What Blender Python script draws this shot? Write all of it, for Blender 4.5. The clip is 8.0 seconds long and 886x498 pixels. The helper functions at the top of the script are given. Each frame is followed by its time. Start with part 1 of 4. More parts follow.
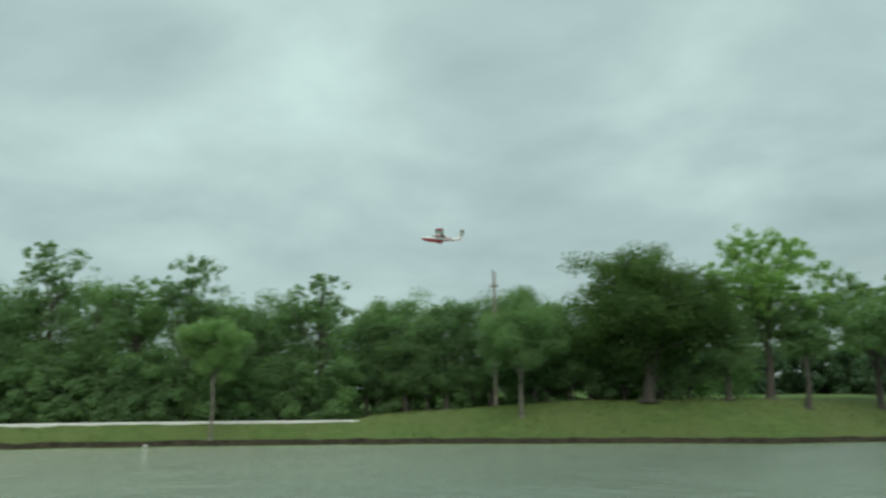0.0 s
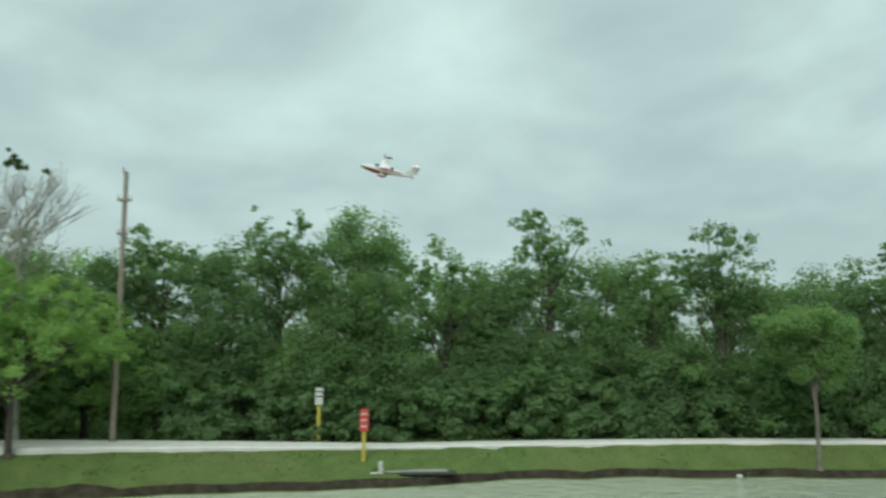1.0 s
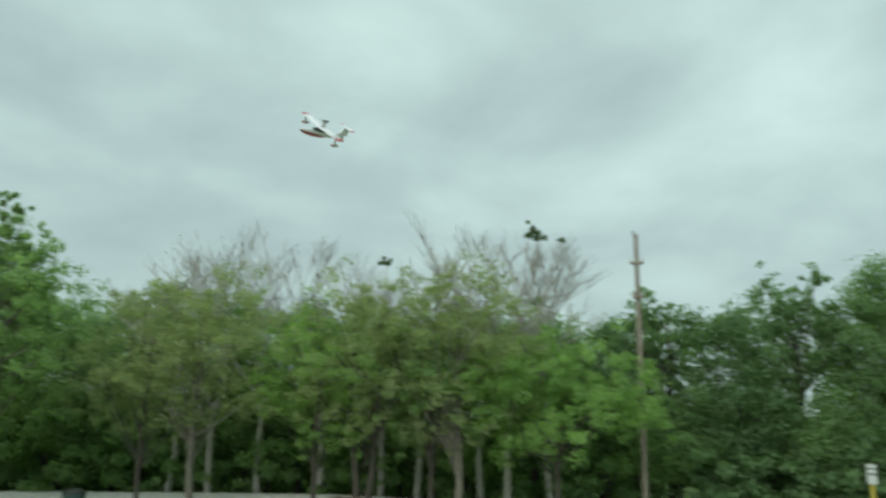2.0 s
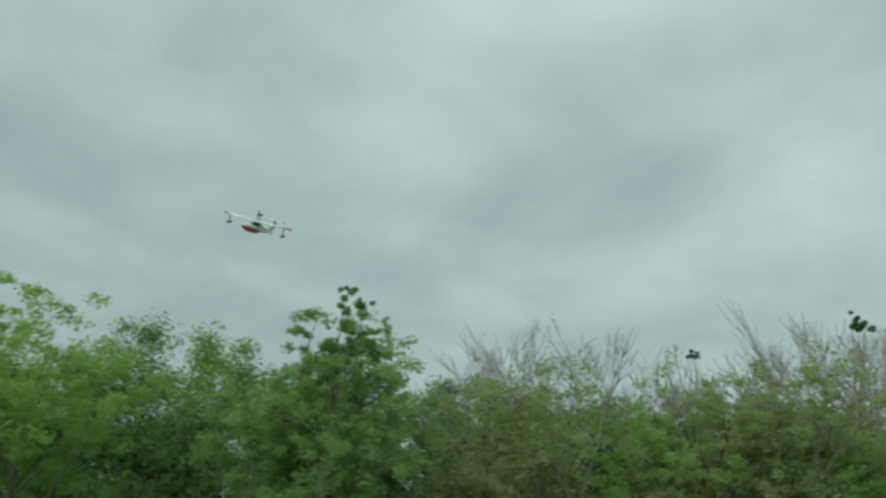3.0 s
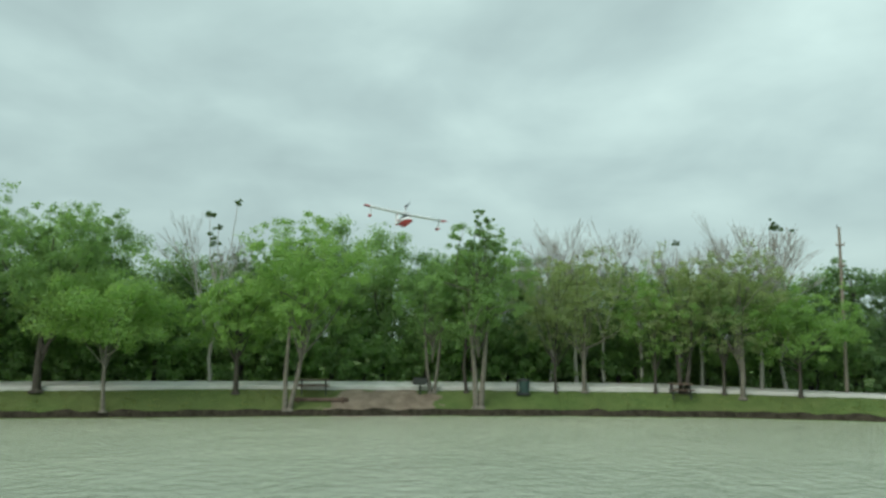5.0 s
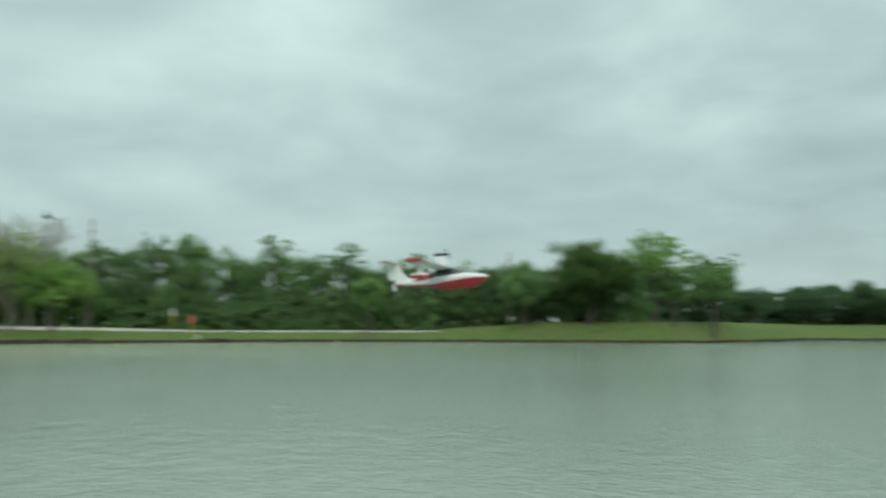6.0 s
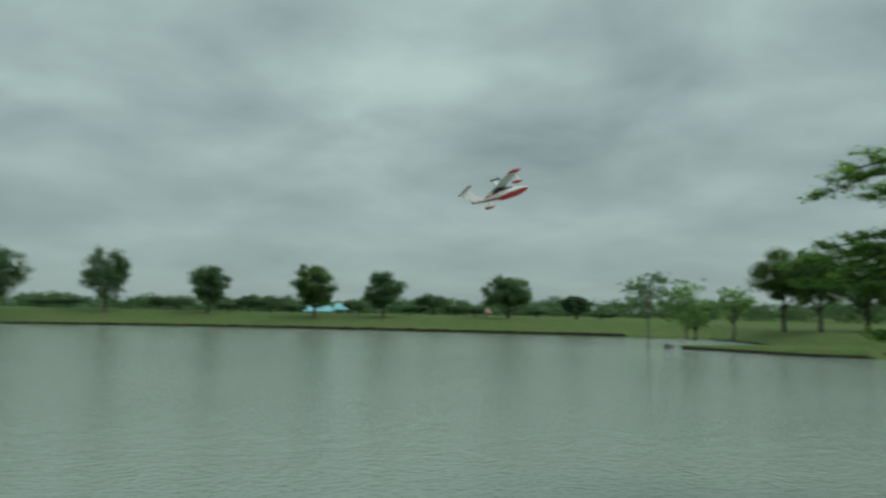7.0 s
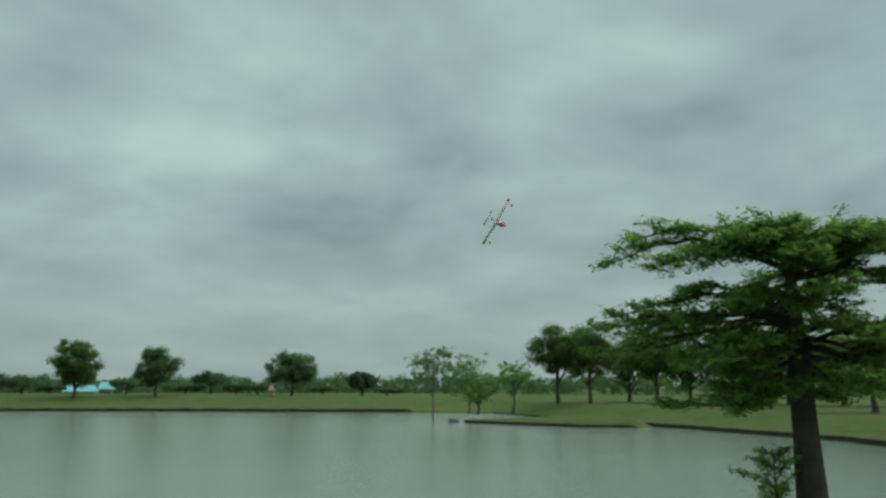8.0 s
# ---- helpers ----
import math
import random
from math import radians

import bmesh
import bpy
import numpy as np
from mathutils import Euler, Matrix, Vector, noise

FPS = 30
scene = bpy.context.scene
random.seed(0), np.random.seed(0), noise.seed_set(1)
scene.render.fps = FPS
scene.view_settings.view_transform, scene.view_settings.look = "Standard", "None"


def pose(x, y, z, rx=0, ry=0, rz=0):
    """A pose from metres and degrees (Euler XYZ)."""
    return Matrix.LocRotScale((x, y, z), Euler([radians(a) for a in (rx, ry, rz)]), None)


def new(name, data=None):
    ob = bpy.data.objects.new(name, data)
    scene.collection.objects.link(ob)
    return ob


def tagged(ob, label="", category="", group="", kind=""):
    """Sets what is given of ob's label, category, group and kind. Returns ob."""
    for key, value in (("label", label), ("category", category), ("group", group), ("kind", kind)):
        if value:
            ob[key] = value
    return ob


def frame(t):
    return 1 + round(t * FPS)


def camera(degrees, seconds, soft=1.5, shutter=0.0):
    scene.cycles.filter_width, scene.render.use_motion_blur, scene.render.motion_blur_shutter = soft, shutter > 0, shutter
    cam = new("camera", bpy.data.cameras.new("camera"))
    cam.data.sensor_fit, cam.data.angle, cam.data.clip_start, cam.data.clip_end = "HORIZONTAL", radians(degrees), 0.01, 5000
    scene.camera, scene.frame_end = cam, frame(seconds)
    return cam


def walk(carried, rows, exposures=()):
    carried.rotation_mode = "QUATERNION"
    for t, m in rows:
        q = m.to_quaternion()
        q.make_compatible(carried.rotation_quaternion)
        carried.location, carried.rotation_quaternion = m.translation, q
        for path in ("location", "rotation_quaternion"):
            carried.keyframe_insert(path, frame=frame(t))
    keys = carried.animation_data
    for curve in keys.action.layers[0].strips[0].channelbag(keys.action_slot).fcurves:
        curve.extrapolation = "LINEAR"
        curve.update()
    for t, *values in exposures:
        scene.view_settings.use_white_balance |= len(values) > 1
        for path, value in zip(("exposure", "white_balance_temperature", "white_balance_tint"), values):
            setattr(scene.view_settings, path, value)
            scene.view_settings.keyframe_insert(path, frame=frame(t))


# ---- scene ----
# Camera: height, turn to the right, tilt and roll along the way.
def eye_pose(x, y, z, turn, tilt, roll):
    return pose(x, y, z, 90 + tilt, 0, -turn) @ pose(0, 0, 0, 0, 0, roll)


EYE = [
    (0, -15.44, 20.78, 1.75, -44.33, 10.08, -0.26),
    (0.2, -17.60, 18.93, 1.48, -45.78, 10.17, -0.16),
    (0.5, -20.40, 17.25, 1.95, -51.05, 8.36, -0.12),
    (0.8, -27.01, 17.53, 2.93, -54.53, 7.10, 0.08),
    (1, -28.40, 15.55, 2.96, -54.36, 7.44, 0.01),
    (1.2, -28.65, 14.98, 2.91, -57.20, 7.82, 0.21),
    (2.3, -31.49, 10.42, 2.90, -83.42, 14.10, 1.21),
    (2.5, -31.65, 9.20, 2.90, -83.19, 15.79, 1.31),
    (3, -32.48, 5.54, 2.91, -81.42, 18.81, 0.85),
    (3.3, -32.42, 3.09, 3.03, -81.88, 17.96, 0.84),
    (3.5, -29.75, 1.18, 2.89, -81.81, 14.91, 0.66),
    (3.7, -23.27, -0.80, 2.69, -83.28, 10.10, 0.70),
    (3.9, -20.70, -2.09, 1.72, -83.15, 9.35, 0.59),
    (4, -20.74, -2.53, 1.87, -82.92, 8.47, 0.55),
    (4.1, -20.84, -2.97, 1.77, -83.03, 8.28, 0.47),
    (4.2, -20.76, -2.67, 1.83, -83.75, 8.12, 0.49),
    (4.7, -20.30, -0.90, 2.32, -81.49, 7.03, 0.53),
    (5.3, -19.84, 0.88, 2.81, -79.22, 5.95, 0.57),
    (5.5, -15.22, 1.28, 2.56, -71.57, 5.78, 0.62),
    (5.8, -5.06, -1.76, 1.60, -54.52, 5.37, -0.27),
    (6, -0.77, 0.32, 1.33, -43.13, 5.26, 0.25),
    (6.1, -0.70, 0.20, 1.33, -34.08, 5.11, -0.20),
    (6.3, -0.62, 0.11, 1.34, -16.42, 4.93, -0.36),
    (6.5, -0.60, 0.05, 1.35, -0.78, 4.87, -0.49),
    (6.8, -0.60, 0.01, 1.35, 18.88, 4.53, -0.01),
    (7, -0.60, -0.05, 1.37, 27.79, 4.45, 0.64),
    (7.3, -0.61, 0.00, 1.36, 35.54, 4.48, 0.59),
    (7.5, -0.59, -0.03, 1.35, 38.81, 6.34, 0.38),
    (8, -0.37, 0.32, 1.34, 43.18, 9.98, -0.21),
]
cam = camera(58.49, 8.0, soft=2.7, shutter=0.25)
walk(cam, [(t, eye_pose(*row)) for t, *row in EYE], [(0.0, 0.1), (1.0, 0.23), (2.5, 0.15), (3.0, -0.15), (3.5, -0.28), (4.0, -0.02), (5.5, 0.28), (6.0, 0.2), (6.5, -0.14), (7.0, -0.3), (8.0, -0.26)])

# ---- world, light ----
world = bpy.data.worlds.new("overcast_sky")
scene.world = world
world.use_nodes = True
wt = world.node_tree
wt.nodes.clear()


def wnode(kind, **values):
    n = wt.nodes.new(kind)
    for key, value in values.items():
        n.inputs[key].default_value = value
    return n


SUN_UP, SUN_TURN = radians(40), radians(140)
sky = wt.nodes.new("ShaderNodeTexSky")
sky.sky_type, sky.sun_disc, sky.sun_elevation, sky.sun_rotation = "NISHITA", False, SUN_UP, SUN_TURN
sky_bg = wnode("ShaderNodeBackground", Strength=0.10)
wt.links.new(sky.outputs[0], sky_bg.inputs[0])
coord = wt.nodes.new("ShaderNodeTexCoord")
split = wt.nodes.new("ShaderNodeSeparateXYZ")
wt.links.new(coord.outputs["Generated"], split.inputs[0])


def wmath(op, a, b=None):
    n = wt.nodes.new("ShaderNodeMath")
    n.operation = op
    for i, v in enumerate((a, b)):
        if v is None:
            continue
        if isinstance(v, (int, float)):
            n.inputs[i].default_value = v
        else:
            wt.links.new(v, n.inputs[i])
    return n.outputs[0]


lift = wmath("ADD", wmath("MAXIMUM", split.outputs[2], 0.0), 0.24)
plane = wt.nodes.new("ShaderNodeCombineXYZ")
wt.links.new(wmath("DIVIDE", split.outputs[0], lift), plane.inputs[0])
wt.links.new(wmath("DIVIDE", split.outputs[1], lift), plane.inputs[1])
puffs = wnode("ShaderNodeTexNoise", Scale=1.9, Detail=5.0, Roughness=0.48, Distortion=0.2)
banks = wnode("ShaderNodeTexNoise", Scale=0.38, Detail=2.0, Roughness=0.5)
for n in (puffs, banks):
    wt.links.new(plane.outputs[0], n.inputs["Vector"])
mixed = wmath("ADD", wmath("MULTIPLY", puffs.outputs[0], 0.62), wmath("MULTIPLY", banks.outputs[0], 0.38))
cloud = wt.nodes.new("ShaderNodeValToRGB")
cloud.color_ramp.elements[0].position, cloud.color_ramp.elements[0].color = 0.36, (0.297, 0.395, 0.392, 1)
cloud.color_ramp.elements[1].position, cloud.color_ramp.elements[1].color = 0.62, (0.563, 0.735, 0.695, 1)
mid = cloud.color_ramp.elements.new(0.5)
mid.color = (0.423, 0.562, 0.543, 1)
# the cover is thinner and more broken to the north-east
north_east = wmath("ADD", wmath("MULTIPLY", split.outputs[0], 0.5), wmath("MULTIPLY", split.outputs[1], 0.85))
broken = wt.nodes.new("ShaderNodeMapRange")
broken.interpolation_type = "SMOOTHSTEP"
broken.inputs[1].default_value, broken.inputs[2].default_value, broken.inputs[3].default_value, broken.inputs[4].default_value = 0.2, 0.95, 0.7, 1.0
wt.links.new(north_east, broken.inputs[0])
# haze evens the clouds out near the horizon
haze = wt.nodes.new("ShaderNodeMapRange")
haze.inputs[1].default_value, haze.inputs[2].default_value, haze.inputs[3].default_value, haze.inputs[4].default_value = 0.0, 0.26, 0.25, 1.08
wt.links.new(split.outputs[2], haze.inputs[0])
swing = wmath("MULTIPLY", broken.outputs[0], haze.outputs[0])
contrast = wmath("ADD", wmath("MULTIPLY", wmath("SUBTRACT", mixed, 0.5), swing), 0.5)
wt.links.new(contrast, cloud.inputs[0])
fade = wt.nodes.new("ShaderNodeMapRange")
fade.inputs[1].default_value, fade.inputs[2].default_value, fade.inputs[3].default_value, fade.inputs[4].default_value = 0.0, 0.32, 0.82, 1.02
wt.links.new(split.outputs[2], fade.inputs[0])
# an overcast sky brightens towards the zenith
crown_light = wt.nodes.new("ShaderNodeMapRange")
crown_light.inputs[1].default_value, crown_light.inputs[2].default_value, crown_light.inputs[3].default_value, crown_light.inputs[4].default_value = 0.5, 1.0, 1.0, 2.0
wt.links.new(split.outputs[2], crown_light.inputs[0])
shade = wt.nodes.new("ShaderNodeVectorMath")
shade.operation = "SCALE"
wt.links.new(cloud.outputs[0], shade.inputs[0])
wt.links.new(wmath("MULTIPLY", fade.outputs[0], crown_light.outputs[0]), shade.inputs["Scale"])
cloud_bg = wnode("ShaderNodeBackground", Strength=1.0)
wt.links.new(shade.outputs[0], cloud_bg.inputs[0])
sky_mix = wnode("ShaderNodeMixShader", Fac=0.93)
wt.links.new(sky_bg.outputs[0], sky_mix.inputs[1])
wt.links.new(cloud_bg.outputs[0], sky_mix.inputs[2])
world_out = wt.nodes.new("ShaderNodeOutputWorld")
wt.links.new(sky_mix.outputs[0], world_out.inputs[0])

sun = new("sun", bpy.data.lights.new("sun", "SUN"))
sun.data.energy, sun.data.angle, sun.data.color = 1.4, radians(40), (1.0, 0.97, 0.9)
sun.rotation_euler = (radians(90) - SUN_UP, 0, radians(180) - SUN_TURN)


# ---- materials ----
class Nodes:
    def __init__(self, name):
        self.mat = bpy.data.materials.new(name)
        self.mat.use_nodes = True
        self.tree = self.mat.node_tree
        self.bsdf = self.tree.nodes["Principled BSDF"]
        self.pos = self.add("ShaderNodeTexCoord").outputs["Object"]

    def add(self, kind, **values):
        n = self.tree.nodes.new(kind)
        for key, value in values.items():
            n.inputs[key].default_value = value
        return n

    def link(self, a, b):
        self.tree.links.new(a, b)

    def noise(self, scale, detail=4.0, rough=0.55, vector=None):
        n = self.add("ShaderNodeTexNoise", Scale=scale, Detail=detail, Roughness=rough)
        self.link(vector or self.pos, n.inputs["Vector"])
        return n.outputs[0]

    def ramp(self, fac, *stops):
        n = self.add("ShaderNodeValToRGB")
        e = n.color_ramp.elements
        while len(e) < len(stops):
            e.new(0.5)
        for el, (p, c) in zip(e, stops):
            el.position, el.color = p, (*c, 1)
        self.link(fac, n.inputs[0])
        return n.outputs[0]

    def mix(self, fac, a, b, mode="MIX"):
        n = self.tree.nodes.new("ShaderNodeMix")
        n.data_type, n.blend_type = "RGBA", mode
        for i, v in ((0, fac), (6, a), (7, b)):
            if isinstance(v, (int, float)):
                n.inputs[i].default_value = v
            elif isinstance(v, tuple):
                n.inputs[i].default_value = (*v, 1)
            else:
                self.link(v, n.inputs[i])
        return n.outputs[2]

    def math(self, op, a, b=0.0):
        n = self.add("ShaderNodeMath")
        n.operation = op
        for i, v in enumerate((a, b)):
            if isinstance(v, (int, float)):
                n.inputs[i].default_value = v
            else:
                self.link(v, n.inputs[i])
        return n.outputs[0]

    def bump(self, height, strength, distance):
        n = self.add("ShaderNodeBump", Strength=strength, Distance=distance)
        self.link(height, n.inputs["Height"])
        self.link(n.outputs[0], self.bsdf.inputs["Normal"])

    def done(self, colour, rough=0.7, metal=0.0, spec=None):
        if isinstance(colour, tuple):
            self.bsdf.inputs["Base Color"].default_value = (*colour, 1)
        else:
            self.link(colour, self.bsdf.inputs["Base Color"])
        self.bsdf.inputs["Roughness"].default_value = rough
        self.bsdf.inputs["Metallic"].default_value = metal
        if spec is not None:
            self.bsdf.inputs["Specular IOR Level"].default_value = spec
        return self.mat


def worn(name, a, b, scale, rough=0.6, bump=0.3, depth=0.01, metal=0.0):
    """A surface between two colours, in patches with finer grain."""
    n = Nodes(name)
    big, fine = n.noise(scale), n.noise(scale * 9, 5.0, 0.65)
    n.bump(fine, bump, depth)
    return n.done(n.ramp(n.math("ADD", n.math("MULTIPLY", big, 0.6), n.math("MULTIPLY", fine, 0.4)), (0.3, a), (0.7, b)), rough, metal)


def foliage(name, dark, light, glow=0.66):
    """Leaves: each its own shade, some light passing through."""
    n = Nodes(name)
    isle = n.add("ShaderNodeNewGeometry").outputs["Random Per Island"]
    whole = n.add("ShaderNodeObjectInfo").outputs["Random"]
    patch = n.noise(0.9, 2.0)
    k = n.math("ADD", n.math("ADD", n.math("MULTIPLY", isle, 0.22), 0.11), n.math("MULTIPLY", patch, 0.6))
    k = n.math("ADD", k, n.math("MULTIPLY", n.math("SUBTRACT", whole, 0.5), 0.25))
    col = n.ramp(k, (0.15, dark), (0.85, light))
    n.done(col, 0.55, spec=0.25)
    thin = n.add("ShaderNodeBsdfTranslucent")
    n.link(n.mix(1.0, col, (1.25, 1.3, 0.7), "MULTIPLY"), thin.inputs[0])
    both = n.add("ShaderNodeMixShader", Fac=glow)
    n.link(n.bsdf.outputs[0], both.inputs[1])
    n.link(thin.outputs[0], both.inputs[2])
    n.link(both.outputs[0], n.tree.nodes["Material Output"].inputs[0])
    return n.mat


LEAF_OAK = foliage("oak_leaves", (0.055, 0.10, 0.043), (0.135, 0.215, 0.078))
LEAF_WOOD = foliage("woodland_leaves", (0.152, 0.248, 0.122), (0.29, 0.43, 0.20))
# Darker copy of the woodland leaves; the wood's shade is in the colour.
LEAF_SHADE = foliage("shaded_woodland_leaves", (0.122, 0.205, 0.112), (0.235, 0.36, 0.175))
LEAF_FRESH = foliage("fresh_leaves", (0.185, 0.31, 0.125), (0.33, 0.48, 0.19))
LEAF_BUD = foliage("budding_leaves", (0.230, 0.290, 0.166), (0.378, 0.438, 0.250))
# Bluish cast: the haze of distance is put into the leaf colour.
LEAF_FAR = foliage("hazy_distant_leaves", (0.072, 0.126, 0.085), (0.155, 0.24, 0.143))
LEAF_NEEDLE = foliage("cypress_needles", (0.09, 0.17, 0.062), (0.215, 0.35, 0.12))
BARK = worn("grey_bark", (0.085, 0.075, 0.058), (0.24, 0.22, 0.18), 7, 0.9, 0.8, 0.02)
BARK_DARK = worn("dark_bark", (0.035, 0.03, 0.024), (0.10, 0.088, 0.07), 7, 0.9, 0.8, 0.02)
BARK_CYPRESS = worn("cypress_bark", (0.03, 0.026, 0.021), (0.095, 0.08, 0.062), 9, 0.9, 1.0, 0.02)
TWIG = worn("bare_twigs", (0.25, 0.235, 0.20), (0.43, 0.41, 0.365), 5, 0.9)
POLE_WOOD = worn("weathered_pole", (0.16, 0.13, 0.10), (0.30, 0.26, 0.21), 6, 0.85, 0.5)
CONCRETE = worn("pale_concrete", (0.50, 0.49, 0.45), (0.68, 0.67, 0.63), 2.5, 0.85, 0.3, 0.005)
TIMBER = worn("brown_timber", (0.09, 0.06, 0.045), (0.19, 0.13, 0.10), 6, 0.85, 0.5)
DARK_METAL = worn("dark_painted_steel", (0.018, 0.022, 0.02), (0.045, 0.05, 0.045), 6, 0.6)
GREEN_PAINT = worn("green_painted_steel", (0.02, 0.05, 0.045), (0.04, 0.085, 0.075), 5, 0.5)
YELLOW = worn("yellow_plastic", (0.42, 0.34, 0.05), (0.55, 0.46, 0.09), 8, 0.5, 0.1)
WHITE_SIGN = worn("white_sign", (0.42, 0.46, 0.42), (0.55, 0.58, 0.54), 8, 0.5, 0.1)
RED_SIGN = worn("red_sign", (0.45, 0.045, 0.04), (0.58, 0.075, 0.06), 8, 0.45, 0.1)
ROCK = worn("wet_rock", (0.05, 0.05, 0.045), (0.13, 0.125, 0.11), 6, 0.6, 0.8, 0.03)
CYAN_ROOF = worn("turquoise_sheet_roof", (0.16, 0.42, 0.46), (0.24, 0.55, 0.60), 1.5, 0.5, 0.1)
PALE_WALL = worn("pale_wall", (0.40, 0.40, 0.38), (0.55, 0.55, 0.52), 2, 0.8, 0.1)
FOAM_WHITE = worn("white_foam", (0.62, 0.63, 0.63), (0.74, 0.75, 0.745), 12, 0.42, 0.08, 0.002)
FOAM_RED = worn("red_paint", (0.33, 0.018, 0.026), (0.45, 0.028, 0.036), 12, 0.36, 0.06, 0.002)
SMOKED = Nodes("smoked_canopy").done((0.03, 0.045, 0.05), 0.12)
BLACK = worn("black_plastic", (0.015, 0.015, 0.016), (0.04, 0.04, 0.042), 15, 0.4)


def ground_material():
    n = Nodes("grass_and_soil")
    big, mid_, fine = n.noise(0.35), n.noise(2.2), n.noise(26, 5.0, 0.7)
    grass = n.ramp(n.math("ADD", n.math("MULTIPLY", mid_, 0.55), n.math("MULTIPLY", fine, 0.45)),
                   (0.28, (0.06, 0.105, 0.031)), (0.55, (0.115, 0.168, 0.052)), (0.78, (0.185, 0.212, 0.087)))
    dry = n.mix(n.ramp(big, (0.42, (0, 0, 0)), (0.62, (0.6, 0.6, 0.6))), grass, (0.13, 0.154, 0.058))
    soil = n.ramp(n.noise(5), (0.3, (0.024, 0.021, 0.015)), (0.7, (0.075, 0.064, 0.046)))
    # bare sand where people come down to the water
    away = n.add("ShaderNodeVectorMath")
    away.operation = "DISTANCE"
    squash = n.add("ShaderNodeMapping")
    squash.inputs["Location"].default_value = (49.6 * 0.5, -2.6 * 0.26, 0)
    squash.inputs["Scale"].default_value = (0.5, 0.26, 0.0)
    n.link(n.pos, squash.inputs["Vector"])
    n.link(squash.outputs[0], away.inputs[0])
    away.inputs[1].default_value = (0, 0, 0)
    edge = n.math("ADD", away.outputs["Value"], n.math("MULTIPLY", n.noise(1.3), 0.9))
    bare = n.ramp(edge, (0.95, (1, 1, 1)), (1.35, (0, 0, 0)))
    sand = n.ramp(mid_, (0.3, (0.17, 0.13, 0.10)), (0.7, (0.30, 0.245, 0.19)))
    top = n.mix(bare, dry, sand)
    up = n.add("ShaderNodeSeparateXYZ")
    n.link(n.add("ShaderNodeNewGeometry").outputs["True Normal"], up.inputs[0])
    n.bump(fine, 0.7, 0.05)
    return n.done(n.mix(n.ramp(up.outputs[2], (0.42, (1, 1, 1)), (0.55, (0, 0, 0))), top, soil), 0.95, spec=0.15)


def water_material():
    n = Nodes("pond_water")
    stretch = n.add("ShaderNodeMapping")
    stretch.inputs["Scale"].default_value = (1, 1, 1)
    n.link(n.pos, stretch.inputs["Vector"])
    chop = n.noise(2.6, 5.0, 0.62, stretch.outputs[0])
    swell = n.noise(0.5, 2.0, 0.5, stretch.outputs[0])
    gust = n.noise(0.09, 2.0)
    height = n.math("ADD", n.math("MULTIPLY", chop, n.math("ADD", 0.25, gust)), n.math("MULTIPLY", swell, 0.5))
    fine = n.noise(13.0, 2.0, 0.5, stretch.outputs[0])
    # the wind ruffles the western reach more
    east = n.add("ShaderNodeSeparateXYZ")
    n.link(n.pos, east.inputs[0])
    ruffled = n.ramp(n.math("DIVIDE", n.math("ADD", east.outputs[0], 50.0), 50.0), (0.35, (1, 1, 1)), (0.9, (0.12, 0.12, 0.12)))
    n.bump(n.math("ADD", n.math("MULTIPLY", height, ruffled), n.math("MULTIPLY", fine, 0.11)), 0.35, 0.4)
    n.bsdf.inputs["IOR"].default_value = 1.33
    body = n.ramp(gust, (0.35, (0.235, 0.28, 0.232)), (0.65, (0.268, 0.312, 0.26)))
    # Olive silt in the west, painted paler for sky reflected off the ripples.
    silt_and_glare = n.ramp(gust, (0.35, (0.45, 0.485, 0.365)), (0.65, (0.50, 0.53, 0.40)))
    return n.done(n.mix(n.ramp(n.math("DIVIDE", n.math("ADD", east.outputs[0], 50.0), 50.0), (0.08, (1, 1, 1)), (0.5, (0, 0, 0))), body, silt_and_glare), 0.10)


GROUND, WATER = ground_material(), water_material()


# ---- building helpers ----
def at(turn, r, z=0.0):
    """A place by its compass turn (degrees, clockwise from +y) and its distance from the landing."""
    a = radians(turn)
    return Vector((r * math.sin(a), r * math.cos(a), z))


